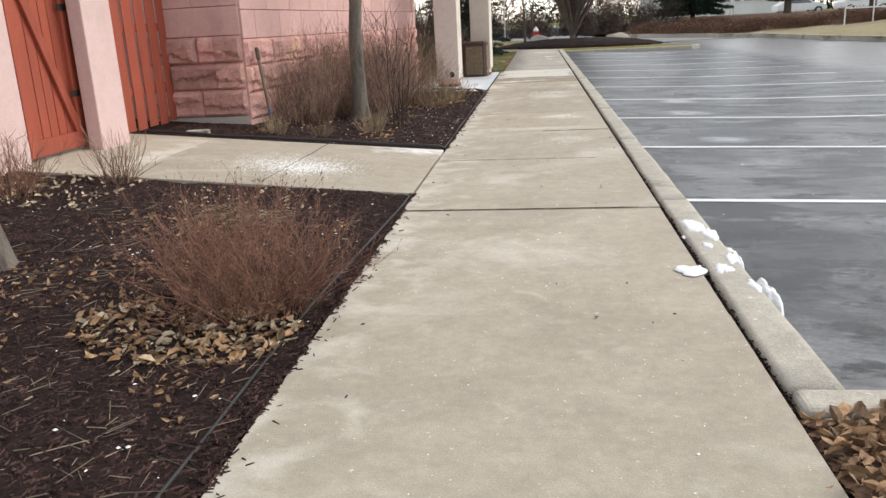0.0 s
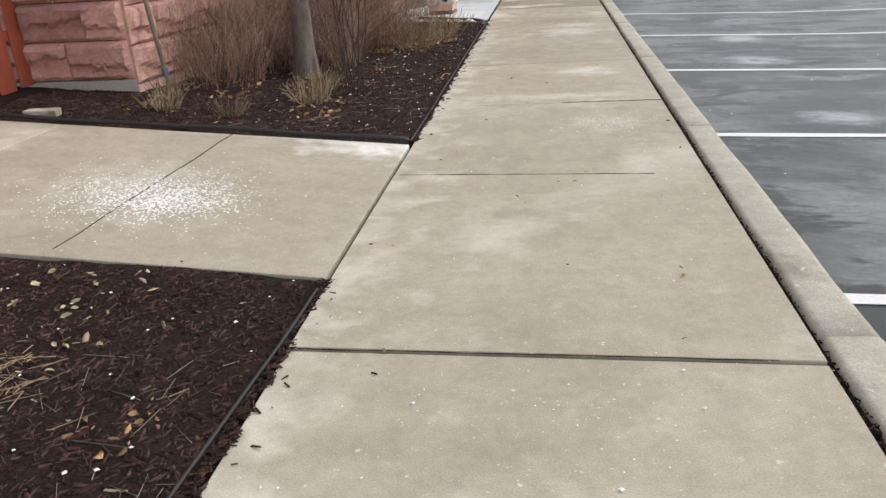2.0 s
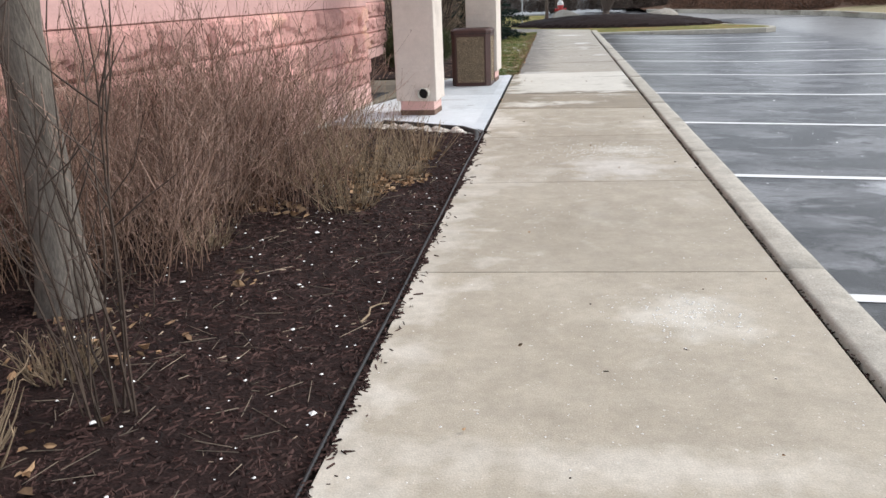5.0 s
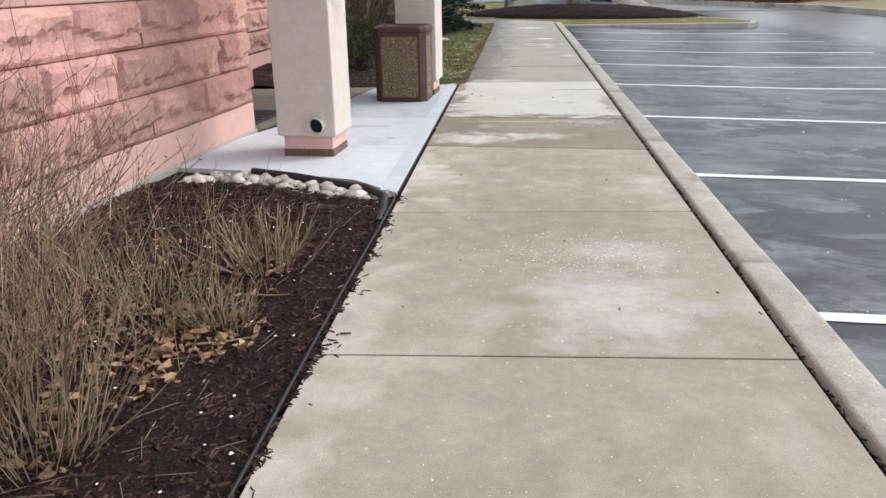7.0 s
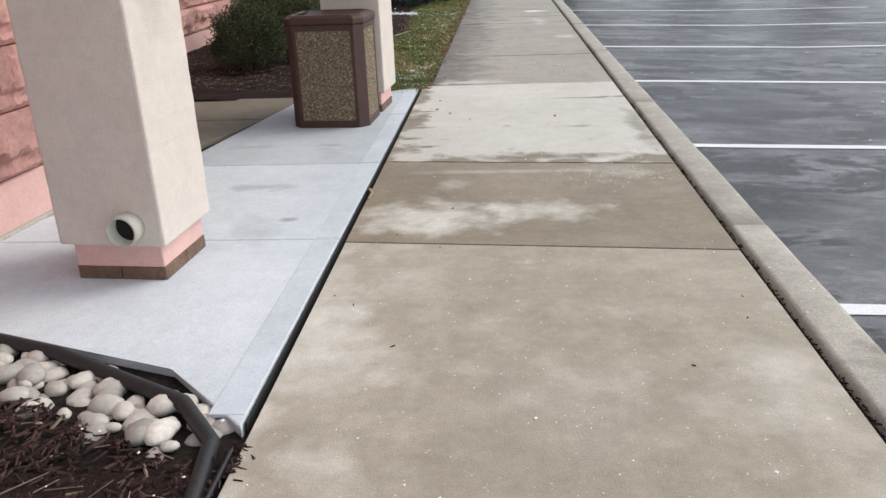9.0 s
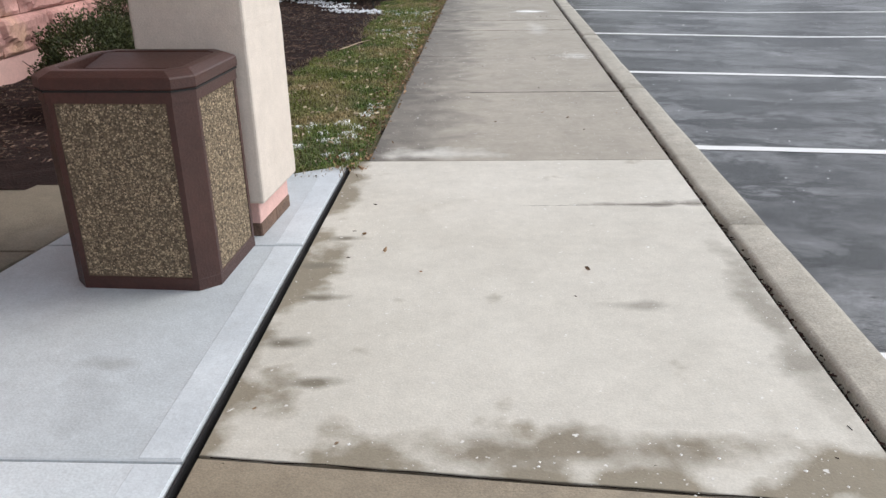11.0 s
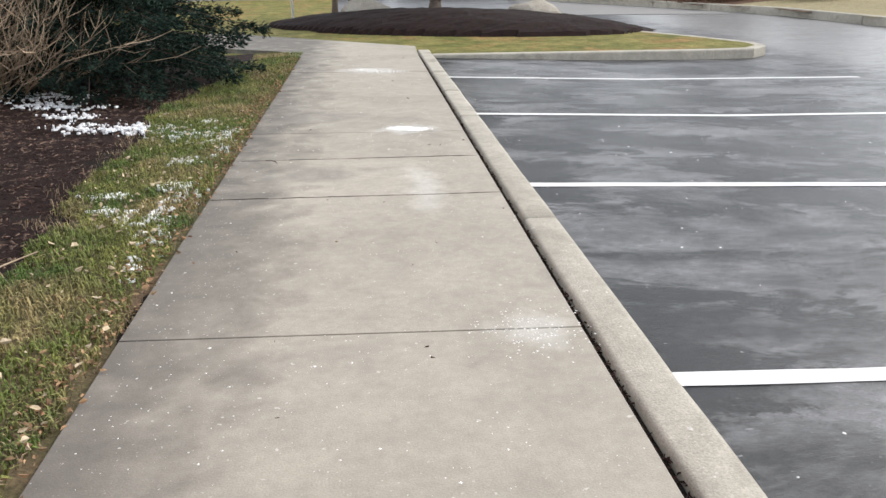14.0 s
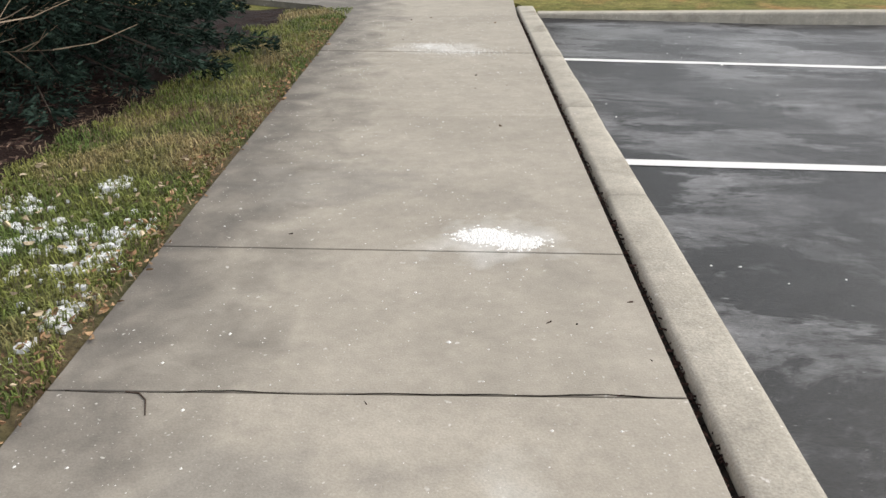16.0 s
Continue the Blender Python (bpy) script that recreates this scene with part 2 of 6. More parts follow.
# one sealed concrete twice: canopy shade mixed into this colour, daylight into the next
M["concrete_blue_shaded"] = mat("concrete_blue_shaded", (0.44, 0.48, 0.505), (0.55, 0.592, 0.62), 0.75, 1.2, 120, 0.18, 0.12, c3=(0.37, 0.395, 0.41), big3=1.3, cut3=0.62, mid=0.05, spots=((-1.9, 19.6, 0.3, 0.1, (0.36, 0.38, 0.39), 0.7), (-2.2, 18.9, 0.15, 0.08, (0.36, 0.38, 0.39), 0.7), (-1.7, 20.6, 0.12, 0.06, (0.36, 0.38, 0.39), 0.8), (-2.3, 20.6, 0.2, 0.08, (0.34, 0.36, 0.37), 0.8), (-1.6, 19.0, 0.08, 0.05, (0.30, 0.31, 0.32), 0.9)))
M["concrete_blue_lit"] = mat("concrete_blue_lit", (0.56, 0.605, 0.635), (0.68, 0.725, 0.755), 0.75, 1.2, 120, 0.18, 0.12, c3=(0.44, 0.47, 0.485), big3=1.3, cut3=0.64, mid=0.05, spots=((-1.9, 19.6, 0.3, 0.1, (0.40, 0.42, 0.43), 0.7), (-2.2, 18.9, 0.15, 0.08, (0.40, 0.42, 0.43), 0.7), (-1.6, 19.0, 0.08, 0.05, (0.34, 0.35, 0.36), 0.9)))
M["concrete_kerb"] = mat("concrete_kerb", (0.36, 0.333, 0.28), (0.50, 0.468, 0.405), 0.88, 1.6, 120, 0.35, 0.22, rnd=0.05, c3=(0.25, 0.228, 0.188), big3=1.6, cut3=0.56, mid=0.1, warp=0.5, speckle=(0.6, 0.58, 0.54))
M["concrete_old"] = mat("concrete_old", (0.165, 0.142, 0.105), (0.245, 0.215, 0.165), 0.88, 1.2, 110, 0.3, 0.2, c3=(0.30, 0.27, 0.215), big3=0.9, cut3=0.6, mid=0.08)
M["foundation"] = mat("foundation", (0.36, 0.345, 0.305), (0.47, 0.45, 0.40), 0.9, 2, 60, 0.4, 0.2)
M["soil"] = mat("soil", (0.012, 0.0095, 0.008), (0.028, 0.022, 0.018), 0.95, 9, 60, 0.7, 0.6, spec=0.15)
M["mulch"] = mat("mulch", (0.012, 0.0065, 0.006), (0.028, 0.0165, 0.0145), 0.9, 6, 70, 1.0, 0.6, spec=0.15)
M["chips"] = mat("chips", (0.025, 0.0126, 0.011), (0.068, 0.037, 0.031), 0.85, 5, 80, 0.3, 0.3, island=0.8, spec=0.25)
M["chips_pale"] = mat("chips_pale", (0.20, 0.15, 0.11), (0.34, 0.26, 0.19), 0.9, 5, 80, 0.3, 0.3, island=0.4)
M["litter"] = mat("litter", (0.085, 0.05, 0.034), (0.15, 0.092, 0.06), 0.95, 3, 60, 0.6, 0.5, spec=0.15)
M["leaf"] = mat("leaf", (0.175, 0.088, 0.043), (0.42, 0.28, 0.16), 0.85, 6, 50, 0.3, 0.3, island=0.55)
M["leaf_pale"] = mat("leaf_pale", (0.42, 0.33, 0.22), (0.6, 0.5, 0.36), 0.85, 6, 50, 0.3, 0.2, island=0.3)
M["turf"] = mat("turf", (0.055, 0.06, 0.02), (0.10, 0.085, 0.038), 0.95, 1.6, 60, 0.8, 0.5, c3=(0.12, 0.08, 0.045), big3=1.0, cut3=0.5)
M["blade"] = mat("blade", (0.085, 0.145, 0.028), (0.225, 0.235, 0.062), 0.8, 2.4, 30, 0.0, 0.2, island=0.55, c3=(0.34, 0.27, 0.13), big3=1.5, cut3=0.505, contrast=0.16, warp=0.6)
M["lawn"] = mat("lawn", (0.115, 0.125, 0.035), (0.235, 0.205, 0.075), 0.95, 1.6, 40, 0.6, 0.4, c3=(0.27, 0.17, 0.07), big3=1.2, cut3=0.53, mid=0.3, contrast=0.15, warp=0.5, spec=0.1)
M["snow"] = mat("snow", (0.80, 0.83, 0.87), (0.90, 0.91, 0.93), 0.6, 4, 60, 0.6, 0.08)
M["salt"] = mat("salt", (0.82, 0.82, 0.80), (0.92, 0.92, 0.90), 0.7, 4, 60, 0.0, 0.06)
M["paint_white"] = mat("paint_white", (0.70, 0.71, 0.71), (0.80, 0.80, 0.80), 0.7, 3, 90, 0.2, 0.12, c3=(0.45, 0.45, 0.45), big3=6, cut3=0.68)
M["stone_rough"] = mat("stone_rough", (0.42, 0.215, 0.19), (0.57, 0.325, 0.285), 0.92, 2.2, 45, 0.45, 0.13, rnd=0.2, c3=(0.58, 0.36, 0.25), big3=1.6, cut3=0.6, mid=0.12)
M["stone_smooth"] = mat("stone_smooth", (0.53, 0.32, 0.295), (0.60, 0.375, 0.345), 0.88, 1.2, 90, 0.2, 0.1, rnd=0.08, mid=0.05)
M["pink_paint"] = mat("pink_paint", (0.64, 0.395, 0.355), (0.70, 0.445, 0.40), 0.8, 1.5, 80, 0.2, 0.08, mid=0.04)
M["post_paint"] = mat("post_paint", (0.58, 0.415, 0.395), (0.64, 0.47, 0.45), 0.85, 1.2, 90, 0.25, 0.1, mid=0.04)
M["mortar"] = mat("mortar", (0.36, 0.20, 0.175), (0.42, 0.25, 0.22), 0.95, 3, 80, 0.4, 0.2)
M["stucco"] = mat("stucco", (0.60, 0.53, 0.47), (0.67, 0.597, 0.53), 0.9, 1.0, 150, 0.25, 0.08, c3=(0.51, 0.445, 0.385), big3=1.4, cut3=0.64, mid=0.04)
M["brick_dirty"] = mat("brick_dirty", (0.11, 0.068, 0.048), (0.20, 0.122, 0.088), 0.9, 6, 60, 0.5, 0.3)
M["orange_wood"] = mat("orange_wood", (0.27, 0.052, 0.028), (0.37, 0.078, 0.042), 0.75, 1.5, 30, 0.3, 0.2, rnd=0.1, stretch=(8, 8, 1))
M["iron"] = mat("iron", (0.02, 0.018, 0.016), (0.04, 0.034, 0.03), 0.6, 5, 60, 0.2, 0.3)
M["bark"] = mat("bark", (0.105, 0.088, 0.072), (0.185, 0.16, 0.135), 0.95, 5, 40, 0.8, 0.3, stretch=(3, 3, 0.7), c3=(0.07, 0.056, 0.045), big3=4, cut3=0.56, mid=0.12)
M["bark_dark"] = mat("bark_dark", (0.075, 0.055, 0.045), (0.13, 0.10, 0.08), 0.95, 5, 40, 0.6, 0.3)
M["twig"] = mat("twig", (0.135, 0.078, 0.056), (0.32, 0.21, 0.155), 0.9, 4, 60, 0.0, 0.2, island=0.65, spec=0.2)
M["twig_red"] = mat("twig_red", (0.14, 0.062, 0.043), (0.24, 0.125, 0.085), 0.9, 4, 60, 0.0, 0.2, island=0.4)
M["twig_tan"] = mat("twig_tan", (0.30, 0.22, 0.15), (0.46, 0.36, 0.26), 0.9, 4, 60, 0.0, 0.2, island=0.4)
M["twig_dark"] = mat("twig_dark", (0.050, 0.036, 0.029), (0.105, 0.077, 0.062), 0.9, 4, 60, 0.0, 0.2, island=0.4, spec=0.2)
M["straw"] = mat("straw", (0.17, 0.12, 0.073), (0.37, 0.28, 0.185), 0.9, 5, 60, 0.0, 0.2, island=0.5)
M["box_leaf"] = mat("box_leaf", (0.026, 0.039, 0.011), (0.082, 0.092, 0.028), 0.7, 7, 40, 0.0, 0.3, island=0.55)
M["needle"] = mat("needle", (0.009, 0.020, 0.015), (0.034, 0.060, 0.047), 0.85, 2.5, 40, 0.0, 0.3, island=0.65, spec=0.15)
M["red_leaf"] = mat("red_leaf", (0.075, 0.038, 0.028), (0.15, 0.078, 0.054), 0.9, 2, 40, 0.0, 0.3, island=0.45)
M["pebble"] = mat("pebble", (0.36, 0.33, 0.29), (0.60, 0.56, 0.50), 0.7, 9, 50, 0.2, 0.15, rnd=0.45)
M["boulder"] = mat("boulder", (0.27, 0.24, 0.20), (0.40, 0.37, 0.32), 0.9, 3, 40, 0.7, 0.3)
M["edging"] = mat("edging", (0.013, 0.013, 0.014), (0.022, 0.022, 0.023), 0.55, 5, 60, 0.2, 0.2)
M["brown_metal"] = mat("brown_metal", (0.047, 0.0185, 0.0145), (0.070, 0.029, 0.023), 0.5, 3, 120, 0.25, 0.18, mid=0.08)
M["aggregate"] = mat("aggregate", (0.10, 0.074, 0.048), (0.17, 0.13, 0.085), 0.9, 60, 130, 0.6, 0.5)
M["grit"] = mat("grit", (0.12, 0.085, 0.053), (0.40, 0.32, 0.22), 0.85, 60, 130, 0.2, 0.2, island=0.85)
M["black"] = mat("black", (0.008, 0.008, 0.008), (0.012, 0.012, 0.012), 0.8, 5, 60, 0.0, 0.1)
M["pvc"] = mat("pvc", (0.46, 0.43, 0.37), (0.58, 0.55, 0.48), 0.5, 5, 60, 0.0, 0.1)
M["mat_rubber"] = mat("mat_rubber", (0.022, 0.025, 0.03), (0.035, 0.038, 0.043), 0.85, 9, 120, 0.4, 0.3)
M["red_paint"] = mat("red_paint", (0.42, 0.02, 0.025), (0.50, 0.03, 0.035), 0.45, 5, 60, 0.1, 0.1)
M["white_paint"] = mat("white_paint", (0.72, 0.73, 0.74), (0.80, 0.80, 0.80), 0.45, 4, 60, 0.1, 0.08)
M["steel"] = mat("steel", (0.36, 0.37, 0.39), (0.46, 0.47, 0.48), 0.45, 4, 60, 0.1, 0.1, metal=0.5)
M["yellow_paint"] = mat("yellow_paint", (0.75, 0.36, 0.02), (0.80, 0.42, 0.03), 0.5, 4, 60, 0.0, 0.08)
M["facade"] = mat("facade", (0.60, 0.62, 0.64), (0.68, 0.70, 0.72), 0.8, 0.5, 30, 0.1, 0.06)
M["glass_far"] = mat("glass_far", (0.10, 0.13, 0.16), (0.16, 0.19, 0.22), 0.15, 0.6, 20, 0.0, 0.1)
M["roof"] = mat("roof", (0.24, 0.22, 0.20), (0.32, 0.30, 0.27), 0.9, 1, 30, 0.3, 0.15)
M["pale_wall"] = mat("pale_wall", (0.66, 0.63, 0.60), (0.72, 0.70, 0.67), 0.9, 1, 40, 0.2, 0.06)
M["rust_bush"] = mat("rust_bush", (0.115, 0.066, 0.047), (0.20, 0.12, 0.085), 0.9, 1, 40, 0.0, 0.3, island=0.5, spec=0.1)
M["tyre"] = mat("tyre", (0.015, 0.015, 0.016), (0.022, 0.022, 0.023), 0.8, 5, 60, 0.1, 0.2)

# ---- mesh helpers ----


def obj(name, data, material, parent=None, label="", category="", kind="", group=""):
    if isinstance(data, bmesh.types.BMesh):
        me = bpy.data.meshes.new(name)
        data.to_mesh(me)
        data.free()
    else:
        me = data
    if material and not me.materials:
        me.materials.append(M[material])
    ob = new(name, me)
    if parent:
        ob.parent = parent
    return tagged(ob, label, category, group, kind)


def part(name, bm, material, parent, label=""):
    return obj(name, bm, material, parent, label)


def empty(name, x, y, z, label, category, rz=0.0, group="", kind=""):
    ob = new(name)
    ob.matrix_basis = pose(x, y, z, 0, 0, rz)
    ob.empty_display_size = 0.1
    return tagged(ob, label, category, group, kind)


def box(x0, y0, z0, x1, y1, z1, bevel=0.0, seg=1, into=None):
    bm = into or bmesh.new()
    r = bmesh.ops.create_cube(bm, size=1)
    for v in r["verts"]:
        v.co = (x0 + (v.co.x + 0.5) * (x1 - x0), y0 + (v.co.y + 0.5) * (y1 - y0), z0 + (v.co.z + 0.5) * (z1 - z0))
    if bevel:
        es = list({e for v in r["verts"] for e in v.link_edges})
        bmesh.ops.bevel(bm, geom=es, offset=bevel, segments=seg, affect="EDGES", profile=0.5)
    return bm


def prism(points, z0, z1, bevel=0.0):
    """An upright prism on an outline given counter-clockwise."""
    bm = bmesh.new()
    lo = [bm.verts.new((x, y, z0)) for x, y in points]
    hi = [bm.verts.new((x, y, z1)) for x, y in points]
    n = len(points)
    top = bm.faces.new(hi)
    bm.faces.new(lo[::-1])
    for i in range(n):
        bm.faces.new((lo[i], lo[(i + 1) % n], hi[(i + 1) % n], hi[i]))
    if bevel:
        bmesh.ops.bevel(bm, geom=list(top.edges), offset=bevel, segments=2, affect="EDGES", profile=0.5)
    return bm


def lathe(profile, n=14, axis="z"):
    """A turned body from (radius, height) pairs."""
    bm = bmesh.new()
    rings = []
    for r, h in profile:
        rings.append([bm.verts.new((r * math.cos(2 * math.pi * i / n), r * math.sin(2 * math.pi * i / n), h)) for i in range(n)])
    for a, b in zip(rings, rings[1:]):
        for i in range(n):
            bm.faces.new((a[i], a[(i + 1) % n], b[(i + 1) % n], b[i]))
    bm.faces.new(rings[0][::-1])
    bm.faces.new(rings[-1])
    if axis == "y":
        bmesh.ops.rotate(bm, verts=bm.verts, cent=(0, 0, 0), matrix=Matrix.Rotation(radians(90), 3, "X"))
    return bm


def mesh(name, verts, faces):
    me = bpy.data.meshes.new(name)
    me.from_pydata([tuple(v) for v in verts], [], faces)
    me.update()
    return me


def smooth(ob):
    for p in ob.data.polygons:
        p.use_smooth = True
    return ob


class Soup:
    """Gathers many small bodies into one mesh."""

    def __init__(self):
        self.v, self.f = [], []

    def add(self, verts, faces):
        b = len(self.v)
        self.v.extend(verts)
        self.f.extend(tuple(b + i for i in f) for f in faces)

    def limb(self, pts, radii, n=3):
        b = len(self.v)
        for k, (p, r) in enumerate(zip(pts, radii)):
            d = (pts[min(k + 1, len(pts) - 1)] - pts[max(k - 1, 0)]).normalized()
            side = d.cross(Vector((0.31, 0.87, 0.11))).normalized()
            up = side.cross(d)
            for i in range(n):
                a = 2 * math.pi * i / n
                self.v.append(tuple(p + side * (r * math.cos(a)) + up * (r * math.sin(a))))
        for k in range(len(pts) - 1):
            for i in range(n):
                j = (i + 1) % n
                self.f.append((b + k * n + i, b + k * n + j, b + (k + 1) * n + j, b + (k + 1) * n + i))

    def leaf(self, p, d, length, width, rng, curl=0.2, full=False):
        d = d.normalized()
        side = d.cross(Vector((rng.uniform(-1, 1), rng.uniform(-1, 1), rng.uniform(-1, 1)))).normalized() * width / 2
        up = side.cross(d).normalized() * length * curl
        if full:
            k = [rng.uniform(0.7, 1.25) for _ in range(4)]
            lift = up * rng.uniform(0.3, 0.9)
            q = [p, p + d * length * 0.3 + side * k[0] + lift, p + d * length * 0.5, p + d * length * 0.3 - side * k[1] + lift, p + d * length * 0.72 + side * 0.8 * k[2] + lift * 1.4, p + d * length + up * rng.uniform(-0.4, 0.8), p + d * length * 0.72 - side * 0.8 * k[3] + lift * 1.4]
            self.add([tuple(v) for v in q], [(0, 1, 2), (0, 2, 3), (1, 4, 2), (2, 6, 3), (4, 5, 2), (2, 5, 6)])
            return
        a, m, e = p, p + d * length * 0.5 + up, p + d * length
        self.add([tuple(a), tuple(m + side), tuple(e), tuple(m - side)], [(0, 1, 3), (1, 2, 3)])

    def chip(self, p, yaw, tilt, length, width, thick):
        c, s, t = math.cos(yaw), math.sin(yaw), math.tan(tilt)
        vs = []
        for u, v, h in ((-1, -1, 0), (1, -0.7, 0), (1, 0.8, 0), (-1, 1, 0), (-0.8, 0, 1), (0.85, 0.1, 1)):
            x, y = u * length / 2, v * width / 2
            vs.append((p[0] + c * x - s * y, p[1] + s * x + c * y, p[2] + h * thick + x * t))
        self.add(vs, [(0, 1, 5, 4), (2, 3, 4, 5), (1, 2, 5), (3, 0, 4)])

    def grain(self, p, r, rng):
        q = [rng.uniform(0.6, 1.2) * r for _ in range(6)]
        x, y, z = p
        self.add([(x + q[0], y, z), (x, y + q[1], z), (x - q[2], y, z), (x, y - q[3], z), (x, y, z + q[4] * 0.5)], [(0, 1, 4), (1, 2, 4), (2, 3, 4), (3, 0, 4)])

    def mesh(self, name):
        return mesh(name, self.v, self.f)


def rise(x, y):
    """The height of the ground beside the walk: it climbs to the building and flattens towards the entrance."""
    s = 0.085 * max(0.0, min(1.0, (16.5 - y) / 6.0))
    return s * max(0.0, -1.25 - x)


def bumps(x, y, a=0.02, f=2.2):
    return a * noise.noise((x * f, y * f, 3.1)) + a * 0.6 * noise.noise((x * f * 3.3, y * f * 3.3, 8.7))


def sheet(name, x0, x1, y0, y1, step, height, inside=None):
    """A grid of ground whose height is a function of the place."""
    nx, ny = max(2, int((x1 - x0) / step)), max(2, int((y1 - y0) / step))
    vs, fs = [], []
    for j in range(ny + 1):
        for i in range(nx + 1):
            x, y = x0 + (x1 - x0) * i / nx, y0 + (y1 - y0) * j / ny
            vs.append((x, y, height(x, y)))
    for j in range(ny):
        for i in range(nx):
            a = j * (nx + 1) + i
            if inside is None or inside((vs[a][0] + vs[a + 1][0]) / 2, (vs[a][1] + vs[a + nx + 1][1]) / 2):
                fs.append((a, a + 1, a + nx + 2, a + nx + 1))
    return mesh(name, vs, fs)

# ---- ground, lot, kerbs ----
WALK_L, WALK_R, KERB_L, KERB_R, LOT_Z = -1.235, 0.598, 0.634, 0.824, -0.125
def lot(x):
    """The asphalt falls gently away from the kerb."""
    return LOT_Z - 0.032 * max(0.0, min(x - 0.86, 2.7)) - 0.010 * max(0.0, min(x - 3.56, 4.0))


xs = [-500, -60, 0.6, 0.86, 1.5, 2.2, 3.0, 3.56, 5.0, 7.56, 20, 60, 500]
ys = [-200, -20, 0, 20, 40, 60, 120, 700]
gv = [(x, y, lot(x)) for y in ys for x in xs]
gf = [(j * 13 + i, j * 13 + i + 1, j * 13 + i + 14, j * 13 + i + 13) for j in range(7) for i in range(12)]
obj("ground", mesh("ground", gv, gf), "asphalt", kind="structure", label="dark grey asphalt parking lot with dry pale patches", category="ground")
earth = prism([(-40, -12), (0.632, -12), (0.632, 36.9), (-40, 36.9)], -0.6, -0.035)
obj("earth", earth, "soil", kind="structure", label="dark soil under the walk and the beds", category="ground")

# parking lines
for k in range(11):
    y = 7.18 + 2.742 * k
    me = mesh("parking_line", [], [])
    bm = bmesh.new()
    n = 24
    row = []
    for i in range(n + 1):
        x = 0.865 + 5.8 * i / n
        row.append((bm.verts.new((x, y - 0.05 + RND.uniform(-0.004, 0.004), lot(x) + 0.004)), bm.verts.new((x, y + 0.05 + RND.uniform(-0.004, 0.004), lot(x) + 0.004))))
    for a, b in zip(row, row[1:]):
        bm.faces.new((a[0], b[0], b[1], a[1]))
    bm.to_mesh(me)
    bm.free()
    obj("parking_line", me, "paint_white", kind="structure", label="worn white painted parking line on dark asphalt", category="road marking")

# snow left on the kerb
def snow_lump(x, y, z, rx, ry, h, seed, label, name="snow_patch", n=16):
    rng = random.Random(seed)
    bm = bmesh.new()
    rings = []
    for k, (f, hh) in enumerate(((1.0, 0.0), (0.93, 0.55), (0.7, 0.9), (0.35, 1.0))):
        ring = []
        for i in range(n):
            a = 2 * math.pi * i / n
            q = f * (1 + 0.5 * noise.noise((seed + 1.6 * math.cos(a), 1.6 * math.sin(a), seed * 0.7)) + 0.35 * noise.noise((seed + 5 * math.cos(a), 5 * math.sin(a), 2)))
            ring.append(bm.verts.new((rx * q * math.cos(a), ry * q * math.sin(a), h * hh * rng.uniform(0.8, 1.1))))
        rings.append(ring)
    for a, b in zip(rings, rings[1:]):
        for i in range(n):
            bm.faces.new((a[i], a[(i + 1) % n], b[(i + 1) % n], b[i]))
    bm.faces.new(rings[-1])
    ob = obj(name, bm, "snow", label=label, category="snow")
    ob.location = (x, y, z)
    return smooth(ob)


for i, (x, y, z, rx, ry, h) in enumerate(((0.545, 4.95, 0.0, 0.075, 0.10, 0.014), (0.70, 4.93, 0.012, 0.055, 0.08, 0.018), (0.71, 5.83, 0.012, 0.065, 0.14, 0.02), (0.775, 5.62, 0.008, 0.05, 0.16, 0.02), (0.71, 5.38, 0.012, 0.035, 0.06, 0.012), (0.785, 5.10, 0.008, 0.045, 0.10, 0.02), (0.87, 5.50, LOT_Z, 0.05, 0.20, 0.09), (0.89, 4.80, LOT_Z, 0.06, 0.24, 0.10), (0.79, 4.66, 0.008, 0.03, 0.10, 0.015), (0.62, 5.62, -0.004, 0.012, 0.03, 0.012))):
    snow_lump(x, y, z, rx * 0.85, ry * 0.9, h * 0.8, 3.3 + i * 1.7, "small heap of old white snow lying along the kerb", n=26)

# kerb beside the lot, in cast lengths
kerb_y = [3.55, 6.6, 9.65, 12.7, 15.75, 18.8, 21.85, 24.9, 27.95, 31.0, 32.5, 34.05, 36.82]


def kerb_bar(ya, yb):
    """One cast length with rounded top edges, square ends and a slightly uneven run."""
    prof = [(KERB_L, -0.3), (KERB_R, -0.3), (KERB_R, -0.022), (KERB_R - 0.006, -0.004), (KERB_R - 0.018, 0.008), (KERB_R - 0.038, 0.012), (KERB_L + 0.022, 0.012), (KERB_L + 0.008, 0.008), (KERB_L, -0.004)]
    n, k = 13, len(prof)
    v, f = [], []
    for i in range(n):
        y = ya + (yb - ya) * i / (n - 1)
        for j, (x, z) in enumerate(prof):
            w = 0.006 * noise.noise((y * 1.7, j * 0.2, 0)) + 0.003 * noise.noise((y * 6, j, 4))
            v.append((x + (w if j > 1 else 0), y, z + (0.5 * w if j > 2 else 0)))
    for i in range(n - 1):
        for j in range(k):
            f.append((i * k + j, i * k + (j + 1) % k, (i + 1) * k + (j + 1) % k, (i + 1) * k + j))
    f += [tuple(range(k)), tuple(range((n - 1) * k, n * k))[::-1]]
    bm = bmesh.new()
    bm.from_mesh(mesh("kerb_bar", v, f))
    bmesh.ops.recalc_face_normals(bm, faces=bm.faces)
    return bm


